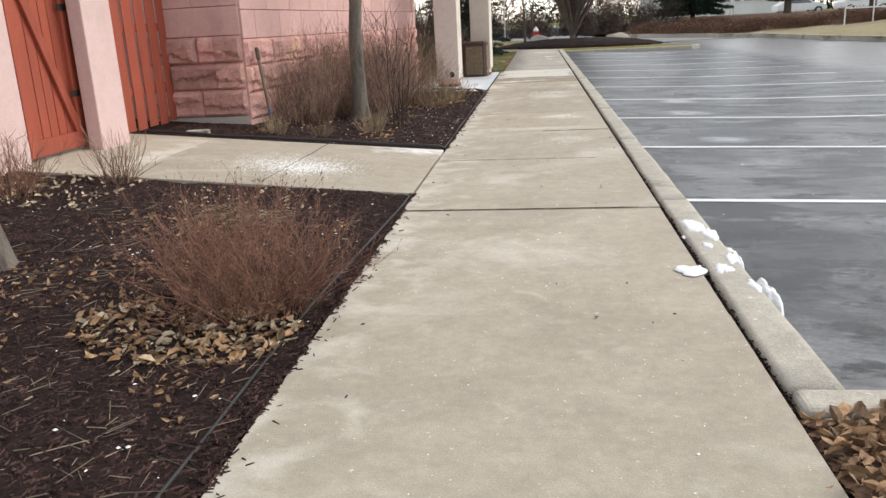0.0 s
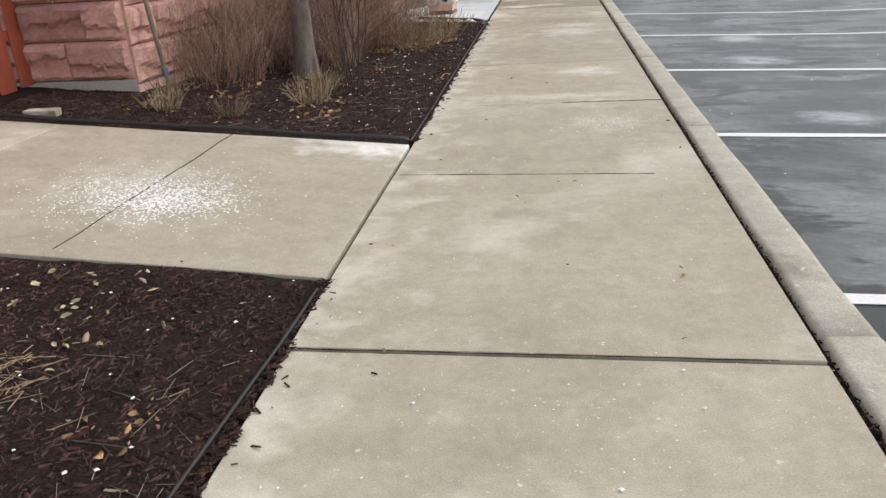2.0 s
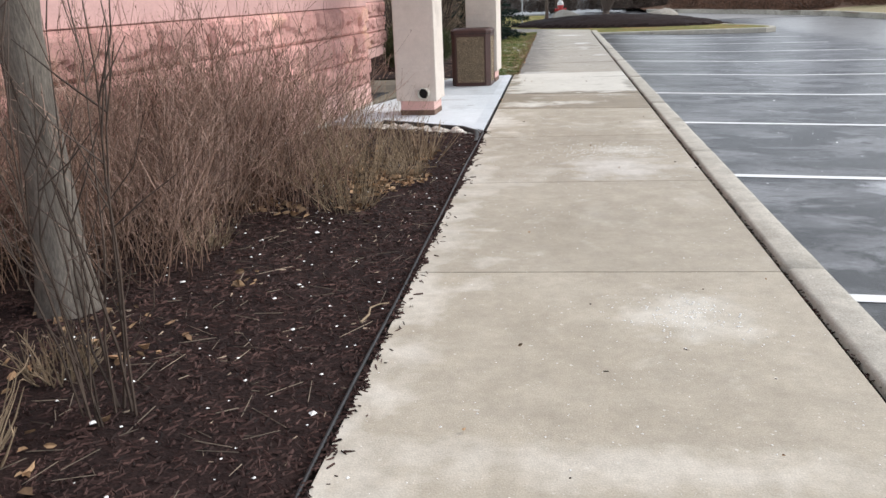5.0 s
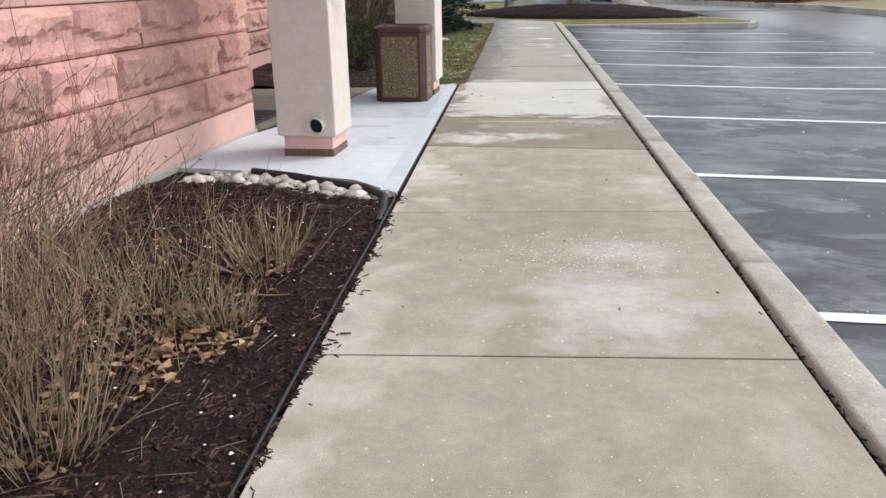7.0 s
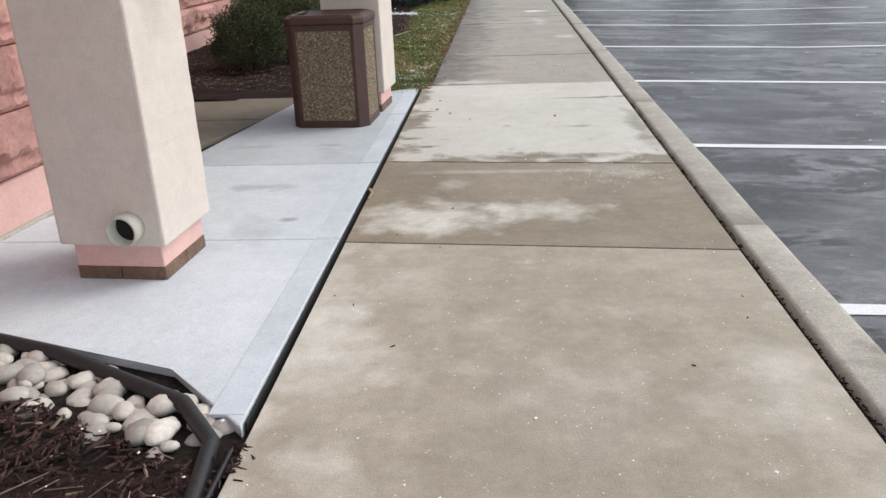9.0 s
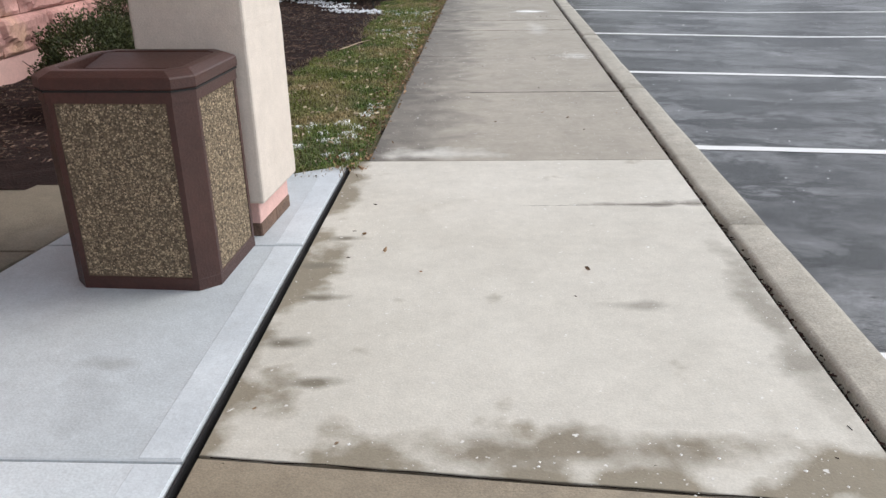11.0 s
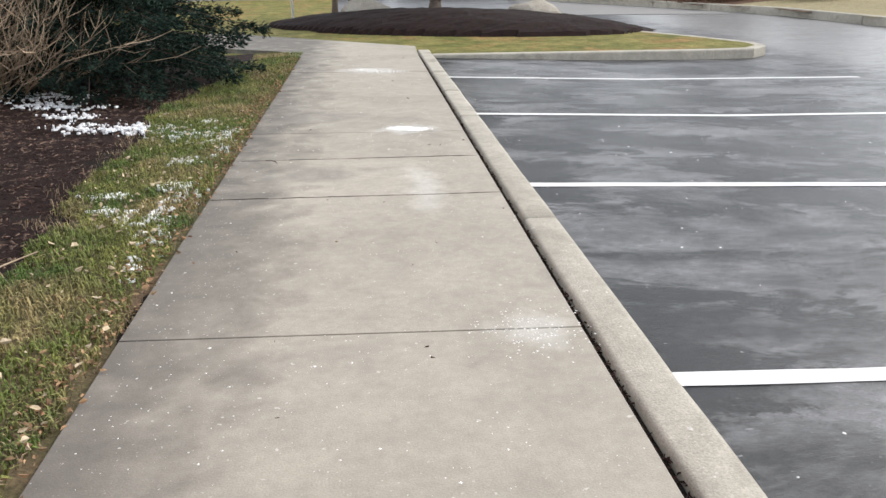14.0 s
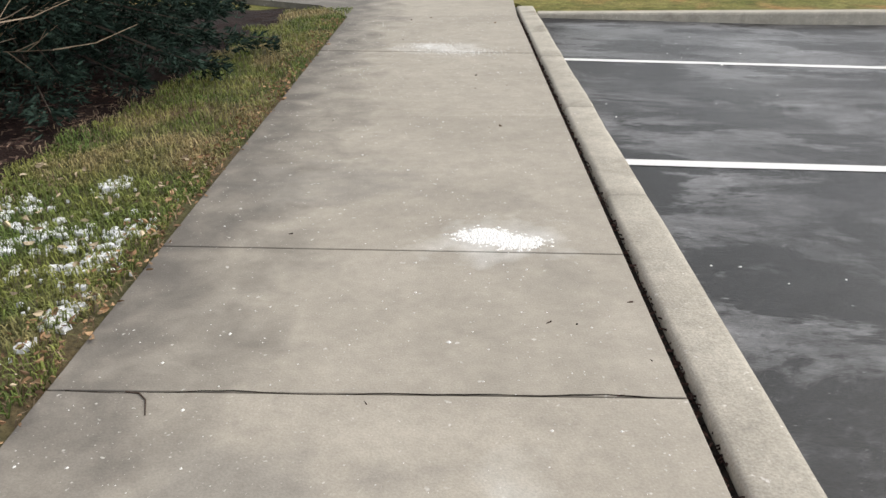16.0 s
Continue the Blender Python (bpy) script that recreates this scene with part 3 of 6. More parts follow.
kerb = empty("kerb", 0, 0, 0, "weathered pale concrete kerb along the parking lot", "kerb", kind="structure")
for a, b in zip(kerb_y, kerb_y[1:]):
    o = part("kerb_stone", kerb_bar(a + 0.002, b - 0.002), "concrete_kerb", kerb)
    o.location.z = RND.uniform(-0.002, 0.002)
    smooth(o)
o = part("kerb_stone", box(KERB_L + 0.002, 3.38, -0.3, 6.5, 3.545, 0.012, 0.028, 3), "concrete_kerb", kerb)
verge = obj("verge", sheet("verge", 0.62, 6.5, -8, 3.38, 0.12, lambda x, y: -0.03 + bumps(x, y, 0.03)), "litter", kind="structure", label="brown leaf-strewn verge at the end of the walk", category="ground")

# walk slabs
pave = empty("pavement", 0, 0, 0, "tan concrete walk of broad cast slabs with narrow joints", "pavement", kind="structure")
JOINTS = [(-6.1, -6.1, 0.004), (-4.0, -4.0, 0.004), (-1.9, -1.9, 0.004), (0.2, 0.2, 0.004), (2.3, 2.28, 0.003), (4.345, 4.305, 0.0015), (6.50, 6.44, 0.008), (8.65, 8.56, 0.003), (10.61, 10.62, 0.003), (12.63, 12.69, 0.003), (14.655, 14.71, 0.007), (16.62, 16.695, 0.0025), (18.66, 18.51, 0.004), (20.13, 19.97, 0.007), (22.92, 22.93, 0.005), (24.85, 24.85, 0.0035), (26.665, 26.60, 0.003), (28.55, 28.52, 0.004), (29.54, 29.51, 0.004), (30.50, 30.42, 0.0035), (32.36, 32.345, 0.003), (34.40, 34.24, 0.003), (36.2, 36.2, 0.004)]
for (al, ar, ga), (bl, br_, gb) in zip(JOINTS, JOINTS[1:]):
    left = WALK_L if al < 22.9 else -1.155
    mt = "concrete_damp" if al == 18.66 else "concrete" if al < 20.0 else "concrete_pale" if al < 22.9 else "concrete_grey"
    o = part("slab", prism([(left, al + ga), (WALK_R, ar + ga), (WALK_R, br_ - gb), (left, bl - gb)], -0.16, 0.0, 0.0035), mt, pave)
    o.location.z = -0.006 if al == 4.345 else RND.uniform(-0.002, 0.002)
end = prism([(-1.155, 36.205), (WALK_R, 36.205), (0.64, 37.55), (-2.5, 40.3), (-9, 43.3), (-9, 40.7), (-2.6, 37.7), (-1.55, 37.05)], -0.16, 0.0, 0.006)
part("slab", end, "concrete_grey", pave)
# hairline cracks wandering along some joints
for yl, yr, xa, xb, amp in ((22.10, 22.16, -0.3, 0.59, 0.012), (28.55, 28.52, -1.14, 0.59, 0.022), (6.50, 6.44, -1.2, 0.45, 0.008), (10.61, 10.62, -0.2, 0.59, 0.012), (29.54, 29.51, -1.1, 0.59, 0.014), (24.85, 24.85, -0.6, 0.59, 0.006), (20.13, 19.97, -1.2, 0.59, 0.012), (8.65, 8.56, -1.2, 0.3, 0.010)):
    s = Soup()
    thin = 0.0011 if yr == 22.16 else 0.0022
    pts = []
    for i in range(41):
        x = xa + (xb - xa) * i / 40
        y = yl + (yr - yl) * (x - WALK_L) / (WALK_R - WALK_L)
        pts.append(Vector((x, y + amp * noise.noise((i * 0.21, yl, 0)) + 0.3 * amp * noise.noise((i * 0.9, yl, 3)), 0.001)))
    s.limb(pts, [thin + 0.8 * thin * noise.noise((i * 0.5, yl, 7)) for i in range(41)], 4)
    part("crack", s.mesh("crack"), "soil", pave, "dark hairline crack")
# crossing walk to the gate, climbing towards the fence
cross = empty("side_walk", 0, 0, 0, "tan concrete path from the walk to the wooden gate", "path", kind="structure")
for xa, xb in ((-3.8, -1.262), (-6.5, -3.808)):
    bm = box(xa, 7.12, -0.2, xb, 9.38, 0.0, 0.006, 2)
    for v in bm.verts:
        v.co.z += 0.085 * (-1.25 - v.co.x)
    part("slab", bm, "concrete_side", cross)
s = Soup()
pts = [Vector((-2.56 + 0.04 * i / 10 + 0.02 * noise.noise((i * 0.5, 0, 3)), 7.2 + 0.218 * i, 0.085 * 1.29 + 0.001)) for i in range(11)]
s.limb(pts, [0.003] * 11, 4)
part("crack", s.mesh("crack"), "soil", cross, "dark hairline crack")

# entrance slabs, coloured lighter in front and darker at the back for light and shade
porch = empty("porch_floor", 0, 0, 0, "smooth pale blue-grey sealed concrete at the entrance", "floor", kind="structure")


def edge_x(y):
    return -2.63 + 0.150 * (y - 20.34)


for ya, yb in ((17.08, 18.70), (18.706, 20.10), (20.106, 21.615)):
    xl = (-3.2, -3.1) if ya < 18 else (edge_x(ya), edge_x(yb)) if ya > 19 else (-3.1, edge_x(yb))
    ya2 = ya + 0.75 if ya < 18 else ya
    part("slab", prism([(xl[0], ya2), (-2.4, ya + (0.62 if ya < 18 else 0)), (-1.62, ya + (0.36 if ya < 18 else 0)), (-1.268, ya), (-1.268, yb), (xl[1], yb)] if ya < 18 else [(xl[0], ya), (-1.268, ya), (-1.268, yb), (xl[1], yb)], -0.16, 0.002, 0.008), "concrete_blue_lit" if ya < 20 else "concrete_blue_shaded", porch)
for ya, yb in ((17.14, 18.70), (18.706, 20.10), (20.106, 21.615), (21.621, 22.7)):
    part("trowelled_edge", box(-1.395, ya + 0.01, -0.01, -1.276, yb - 0.01, 0.0045, 0.002), "concrete_trowel", porch, "paler trowelled edge")
part("slab", prism([(edge_x(21.621), 21.621), (-1.268, 21.621), (-1.268, 22.86), (-1.62, 22.62), (-2.05, 22.48), (edge_x(22.36), 22.38)], -0.16, 0.002, 0.008), "concrete_blue_shaded", porch)
old = empty("entrance_walk", 0, 0, 0, "weathered brownish concrete path leading to the entrance", "path", kind="structure")
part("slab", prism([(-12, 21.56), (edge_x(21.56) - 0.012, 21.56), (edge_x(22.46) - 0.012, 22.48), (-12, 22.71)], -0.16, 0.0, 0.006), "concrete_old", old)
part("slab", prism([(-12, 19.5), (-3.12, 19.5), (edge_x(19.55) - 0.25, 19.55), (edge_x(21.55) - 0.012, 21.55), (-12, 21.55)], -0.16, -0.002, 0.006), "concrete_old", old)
strip = obj("joint_strip", box(-1.262, 17.1, -0.1, -1.254, 22.86, 0.006), "edging", kind="structure", label="black joint filler strip along the entrance slab", category="joint")
matt = empty("door_mat", -3.45, 20.1, 0.0, "dark rubber door mat on the entrance path", "mat", -5)
part("mat_body", box(-0.42, -0.5, 0, 0.42, 0.5, 0.012, 0.004), "mat_rubber", matt)
for i in range(9):
    part("rib", box(-0.38, -0.44 + i * 0.1, 0.012, 0.38, -0.39 + i * 0.1, 0.017), "mat_rubber", matt)

# beds
def bed1(x, y):
    return rise(x, y) - 0.012 + bumps(x, y, 0.018) - 0.008 * max(0, (x + 1.33) / 0.08)


obj("mulch_bed", sheet("mulch_bed", -9, -1.262, -10, 7.115, 0.09, bed1), "mulch", kind="structure", label="dark brown shredded bark mulch bed beside the walk", category="ground")
obj("mulch_bed", sheet("mulch_bed", -6.2, -1.262, 9.39, 17.86, 0.09, lambda x, y: bed1(x, y) - (0.06 if y > 16.9 else 0) - 0.05 * max(0.0, min(1.0, (y - 14.5) / 2.0)) * max(0.0, min(1.0, (-2.3 - x) / 0.5))), "mulch", kind="structure", label="dark brown shredded bark mulch bed along the stone wall", category="ground")
def lawn_edge(y):
    """Where the grass strip gives way to mulch."""
    return -2.07 + 0.12 * math.sin(y * 0.9) + 0.35 * max(0, 1 - abs(y - 27.66) / 1.2) + 0.25 * max(0, (y - 33.8) / 3) + 0.3 * max(0, 1 - abs(y - 33.6) / 1.8)


obj("mulch_bed", sheet("mulch_bed", -14, -1.16, 22.4, 37.0, 0.12, lambda x, y: -0.03 + bumps(x, y, 0.03) + 0.04 * max(0, -2.2 - x), lambda x, y: x < lawn_edge(y) + 0.1), "mulch", kind="structure", label="brown bark mulch bed behind the grass strip", category="ground")
obj("grass_strip", sheet("grass_strip", -2.7, -1.16, 22.55, 36.85, 0.07, lambda x, y: -0.012 + bumps(x, y, 0.02) - 0.02 * max(0, (x + 1.24) / 0.08), lambda x, y: x > lawn_edge(y) and (x < -1.28 or y > 22.9) and y > 22.46 - 0.55 * (x + 1.28)), "turf", kind="structure", label="patchy winter grass strip beside the walk", category="grass")
obj("lawn_behind", sheet("lawn_behind", -40, -1.16, 37.0, 57, 0.5, lambda x, y: -0.06 + bumps(x, y, 0.02)), "lawn", kind="structure", label="dull winter lawn beyond the shrubs", category="grass")

# black edging along the first two beds
def edging(points, label, r=0.0075):
    pts = [Vector(p) for p in points]
    s = Soup()
    s.limb(pts, [r] * len(pts), 6)
    return smooth(obj("bed_edging", s.mesh("bed_edging"), "edging", label=label, category="edging"))


edging([(-1.262 + 0.012 * noise.noise((y * 0.7, 0, 0)) - (0.10 if y < 6.6 else 0.0) * max(0, min(1, (6.6 - y) / 2)), y, 0.004 + 0.008 * noise.noise((0, y, 2))) for y in [k * 0.25 - 4 for k in range(45)] if y < 7.1], "black plastic edging between mulch and walk")
edging([(-4.6 + 0.235 * k, 9.41, rise(-4.6 + 0.235 * k, 9.41) + 0.03 + 0.015 * noise.noise((k * 0.4, 0, 0))) for k in range(15)] + [(-1.275, 9.43, 0.02)], "black plastic edging along the side path", 0.017)
edging([(-1.262 + 0.012 * noise.noise((y * 0.7, 0, 0)), y, 0.004 + 0.008 * noise.noise((0, y, 2))) for y in [9.46 + k * 0.25 for k in range(31)]], "black plastic edging between mulch and walk")
s = Soup()
pts = [Vector(p) for p in ((-2.45, 17.66, 0.01), (-2.1, 17.55, 0.0), (-1.75, 17.36, -0.005), (-1.5, 17.22, 0.0), (-1.34, 17.02, -0.01), (-1.30, 16.72, -0.02), (-1.29, 16.45, -0.02))]
s.limb(pts, [0.028] * len(pts), 8)
smooth(obj("drain_hose", s.mesh("drain_hose"), "edging", label="black corrugated drain hose round the slab corner", category="hose"))

# mulch chips, litter, salt
def scatter(name, material, n, area, seed, height, size, label, keep=None, kind="chip"):
    rng = random.Random(seed)
    s = Soup()
    for _ in range(n):
        x, y = rng.uniform(area[0], area[1]), rng.uniform(area[2], area[3])
        if keep and not keep(x, y):
            continue
        z = height(x, y)
        if kind == "chip":
            L = rng.uniform(*size)
            s.chip((x, y, z - 0.002), rng.uniform(0, 6.3), rng.uniform(-0.3, 0.3), L, L * rng.uniform(0.10, 0.27), rng.uniform(0.003, 0.007))
        elif kind == "stick":
            L = rng.uniform(*size)
            s.chip((x, y, z + 0.004), rng.uniform(0, 6.3), rng.uniform(-0.12, 0.12), L, rng.uniform(0.0018, 0.0042), rng.uniform(0.002, 0.004))
        elif kind == "leaf":
            L = rng.uniform(*size)
            s.leaf(Vector((x, y, z + rng.uniform(0.004, 0.02))), Vector((rng.uniform(-1, 1), rng.uniform(-1, 1), rng.uniform(-0.1, 0.35))), L, L * rng.uniform(0.35, 0.6), rng, 0.3, True)
        else:
            s.grain((x, y, z), rng.uniform(*size) * (1.8 if rng.random() < 0.08 else 1), rng)
    return obj(name, s.mesh(name), material, kind="stuff", label=label, category=name.replace("_", " "))


scatter("bark_chips", "chips", 56000, (-5.0, -1.27, 1.5, 7.1), 1, bed1, (0.014, 0.065), "shredded dark bark chips on the bed")
scatter("bark_chips", "chips", 62000, (-4.6, -1.27, 9.45, 17.5), 2, bed1, (0.015, 0.068), "shredded dark bark chips on the bed", lambda x, y: y < 16.9 or y < 16.9 + min(0.5, max(0, -1.35 - x) * 0.5))
scatter("bark_chips", "litter_chip", 26000, (-6, -1.6, 22.9, 33.3), 3, lambda x, y: -0.03 + bumps(x, y, 0.03) + 0.04 * max(0, -2.2 - x), (0.02, 0.065), "brown bark chips behind the grass", lambda x, y: x < lawn_edge(y) + 0.12 * noise.noise((x * 4, y * 4, 0)))
scatter("bark_chips", "chips", 8000, (-6, -1.6, 22.9, 33.3), 33, lambda x, y: -0.03 + bumps(x, y, 0.03) + 0.04 * max(0, -2.2 - x), (0.03, 0.09), "dark bark chips behind the grass", lambda x, y: x < lawn_edge(y) - 0.05)
scatter("pale_splinters", "chips_pale", 260, (-5, -1.3, 1.5, 7.2), 4, bed1, (0.02, 0.07), "pale wood splinters scattered on the mulch")
scatter("pale_splinters", "chips_pale", 380, (-3.4, -1.3, 9.45, 17.3), 5, bed1, (0.02, 0.07), "pale wood splinters scattered on the mulch")
scatter("salt_grains", "salt", 260, (-5, -1.3, 1.5, 7.2), 6, lambda x, y: bed1(x, y) + 0.012, (0.004, 0.011), "white salt grains on the mulch", None, "grain")
scatter("salt_grains", "salt", 260, (-2.6, -1.3, 9.45, 17.2), 7, lambda x, y: bed1(x, y) + 0.012, (0.004, 0.011), "white salt grains on the mulch", None, "grain")
scatter("salt_grains", "salt", 2600, (-1.22, 0.6, -1, 20.0), 8, lambda x, y: 0.001, (0.0014, 0.0048), "white de-icing salt grains on the walk", lambda x, y: noise.noise((x * 1.3, y * 1.3, 4)) > -0.25, "grain")
scatter("salt_grains", "salt", 2600, (-1.1, 0.6, 20.1, 36.5), 9, lambda x, y: 0.001, (0.0014, 0.0048), "white de-icing salt grains on the walk", lambda x, y: noise.noise((x * 1.3, y * 1.3, 4)) > -0.25, "grain")
scatter("salt_grains", "salt", 900, (0.95, 6, 5, 36), 10, lambda x, y: lot(x), (0.004, 0.010), "white salt grains on the asphalt", lambda x, y: noise.noise((x * 1.1, y * 1.1, 9)) > 0, "grain")
def cluster(x, y, rx, ry, n, seed, zf=lambda x, y: 0.001, size=(0.002, 0.007)):
    rng = random.Random(seed)
    s = Soup()
    for _ in range(n):
        a, b = rng.gauss(0, 0.45), rng.gauss(0, 0.45)
        px, py = x + rx * a, y + ry * b
        s.grain((px, py, zf(px, py)), rng.uniform(*size), rng)
    obj("spilled_salt", s.mesh("spilled_salt"), "salt", kind="stuff", label="spilled heap of white de-icing salt on concrete", category="salt")


scatter("walk_litter", "chips", 90, (-1.2, 0.58, 1, 36), 51, lambda x, y: 0.001, (0.007, 0.026), "small dark sticks and bits lying on the walk")
scatter("walk_litter", "leaf", 45, (-1.2, 0.58, 1, 36), 52, lambda x, y: 0.001, (0.012, 0.03), "small brown leaf bits on the walk", None, "leaf")
cluster(-2.35, 7.92, 0.42, 0.30, 1100, 20, lambda x, y: 0.085 * (-1.25 - x) + 0.001, (0.004, 0.010))
cluster(-2.5, 8.02, 0.62, 0.5, 1900, 21, lambda x, y: 0.085 * (-1.25 - x) + 0.001, (0.003, 0.009))
cluster(0.05, 12.1, 0.3, 0.3, 260, 22)
cluster(0.12, 9.9, 0.35, 0.3, 200, 23)
cluster(-0.05, 15.9, 0.6, 0.4, 420, 24)
cluster(0.08, 30.59, 0.10, 0.07, 900, 25, lambda x, y: 0.001, (0.005, 0.011))
cluster(0.21, 30.53, 0.10, 0.06, 800, 35, lambda x, y: 0.001, (0.005, 0.011))
cluster(0.15, 28.68, 0.16, 0.8, 220, 36, lambda x, y: 0.0005, (0.0012, 0.0038))
cluster(-0.22, 34.58, 0.28, 0.16, 500, 37)
cluster(0.0, 34.3, 0.4, 0.2, 700, 26)
cluster(0.2, 19.75, 0.45, 0.3, 170, 27, lambda x, y: 0.0005, (0.003, 0.008))
cluster(0.4, 26.6, 0.25, 0.25, 260, 28)
cluster(0.1, 28.2, 0.5, 0.5, 160, 29, lambda x, y: 0.0005, (0.0012, 0.0042))
scatter("dry_leaves", "leaf", 1500, (-2.6, -1.32, 3.2, 5.0), 11, bed1, (0.025, 0.066), "curled brown dry leaves under the shrub", lambda x, y: ((x + 1.78) / 0.56) ** 2 + ((y - 4.08) / 0.42) ** 2 < 1, "leaf")
scatter("dry_stalks", "stalk", 900, (-3.4, -1.32, 1.6, 6.4), 61, bed1, (0.03, 0.20), "thin dry stalk pieces lying on the mulch", None, "stick")
scatter("dry_stalks", "straw", 1000, (-2.75, -1.9, 5.7, 6.5), 66, lambda x, y: bed1(x, y) + 0.01, (0.03, 0.11), "flattened clump of pale dry stalks on the mulch", lambda x, y: ((x + 2.3) / 0.4) ** 2 + ((y - 6.1) / 0.35) ** 2 < random.Random(int(x * 9999)).random(), "stick")
scatter("dry_stalks", "stalk", 420, (-2.9, -1.32, 9.6, 17.0), 64, bed1, (0.03, 0.22), "thin dry stalk pieces lying on the mulch", None, "stick")
scatter("dry_leaves", "leaf", 1100, (-3.2, -1.45, 3.2, 6.2), 62, bed1, (0.015, 0.05), "brown dry leaves scattered in the mulch", lambda x, y: noise.noise((x * 1.2, y * 1.2, 8)) > 0.0, "leaf")
scatter("dry_leaves", "leaf_pale", 480, (-2.5, -1.35, 3.2, 5.0), 12, bed1, (0.025, 0.075), "pale curled dry leaves under the shrub", lambda x, y: ((x + 1.78) / 0.5) ** 2 + ((y - 4.02) / 0.36) ** 2 < 1, "leaf")
scatter("dry_leaves", "leaf_pale", 160, (-4.7, -3.4, 5.9, 7.1), 13, bed1, (0.03, 0.07), "dry leaves blown against the fence post", None, "leaf")
scatter("dry_leaves", "leaf_pale", 60, (-2.9, -1.9, 6.2, 7.0), 14, bed1, (0.02, 0.05), "dry leaves on the mulch", None, "leaf")
scatter("dry_leaves", "leaf", 520, (-2.7, -1.5, 14.35, 15.2), 55, bed1, (0.03, 0.075), "pile of brown dry leaves at the foot of the stalks", lambda x, y: ((x + 2.0) / 0.6) ** 2 + ((y - 14.8) / 0.3) ** 2 < 1, "leaf")
scatter("dry_leaves", "leaf", 330, (-2.5, -1.6, 14.3, 16.0), 15, bed1, (0.025, 0.07), "brown dry leaves caught under the shrubs", lambda x, y: noise.noise((x * 2, y * 2, 1)) > -0.1, "leaf")
scatter("dry_leaves", "leaf", 420, (-3.0, -1.75, 13.6, 14.6), 65, bed1, (0.03, 0.08), "brown dry leaves caught under the shrubs", lambda x, y: noise.noise((x * 2, y * 2, 5)) > -0.1, "leaf")
scatter("dry_leaves", "leaf", 420, (-3.7, -2.0, 9.8, 12.5), 16, bed1, (0.025, 0.07), "brown dry leaves caught under the shrubs", lambda x, y: noise.noise((x * 2, y * 2, 5)) > 0, "leaf")
scatter("dry_leaves", "leaf", 3800, (-1.55, -1.13, 22.7, 36), 17, lambda x, y: 0.003, (0.012, 0.036), "brown leaf litter along the edge of the walk", lambda x, y: random.Random(int(x * 999) + int(y * 77)).random() < 1 - abs(x + 1.23) / 0.2, "leaf")
scatter("dry_leaves", "leaf", 3800, (0.64, 1.9, 1.0, 3.36), 18, lambda x, y: -0.02 + bumps(x, y, 0.03), (0.03, 0.09), "brown leaf litter at the end of the walk", None, "leaf")
scatter("dry_leaves", "leaf_pale", 420, (-2.1, -1.2, 22.8, 31.5), 67, lambda x, y: 0.02 + bumps(x, y, 0.02), (0.015, 0.045), "pale dry leaf scraps caught in the grass", lambda x, y: x > lawn_edge(y), "leaf")
scatter("joint_debris", "chips", 4200, (0.592, 0.640, 0, 36), 19, lambda x, y: -0.012 - 0.02 * random.Random(int(y * 3999)).random() + 0.008 * noise.noise((0, y * 4, 0)), (0.008, 0.035), "dark debris in the joint beside the kerb")
scatter("bark_chips", "chips", 1500, (-1.30, -1.14, 2, 17.0), 20, lambda x, y: 0.001, (0.012, 0.05), "bark chips spilled on the edge of the walk", lambda x, y: (y < 7.1 or y > 9.45) and random.Random(int(x * 9999) + int(y * 777)).random() < 0.55 - 3.5 * (x + 1.28))

scatter("bark_chips", "chips", 16000, (-1.27, -1.10, 1.5, 17.0), 63, lambda x, y: 0.002, (0.01, 0.045), "bark chips spilled on the edge of the walk", lambda x, y: (y < 7.1 or y > 9.45) and x < -1.262 + 0.035 + 0.05 * noise.noise((y * 2.3, 1, 0)) + 0.05 * noise.noise((y * 7, 5, 0)))

# single fallen twigs
def fallen_twig(points, r, material, label):
    s = Soup()
    pts = [Vector(p) for p in points]
    s.limb(pts, [r * (1 - 0.5 * i / len(pts)) for i in range(len(pts))], 5)
    return smooth(obj("fallen_twig", s.mesh("fallen_twig"), material, label=label, category="twig"))


for pts, r, m_ in (
    (((-1.366, 11.927), (-1.348, 12.012), (-1.361, 12.10), (-1.325, 12.145), (-1.288, 12.172)), 0.006, "straw"),
    (((-1.727, 14.655), (-1.63, 14.70), (-1.529, 14.76)), 0.006, "straw"),
    (((-1.711, 15.228), (-1.6, 15.245), (-1.502, 15.246)), 0.005, "straw"),
    (((-2.03, 26.967), (-1.96, 27.15), (-1.90, 27.42), (-1.794, 27.628)), 0.007, "twig_tan"),
):
    fallen_twig([(x, y, (bed1(x, y) if y < 20 else 0.02) + 0.016) for x, y in pts], r, m_, "thin pale fallen twig lying on the ground beside the walk")
fallen_twig([(-0.93, 29.53, 0.003), (-0.89, 29.522, 0.004), (-0.86, 29.49, 0.005), (-0.838, 29.423, 0.003)], 0.003, "twig_dark", "small curved dark twig lying on the concrete walk")
fallen_twig([(-1.177, 14.838, 0.005), (-1.132, 14.841, 0.006)], 0.005, "twig_dark", "short dark stick lying on the concrete walk")
fallen_twig([(-1.245, 19.50, 0.006), (-1.215, 19.41, 0.012), (-1.225, 19.31, 0.006)], 0.011, "straw", "torn pale strip of joint filler on the walk")

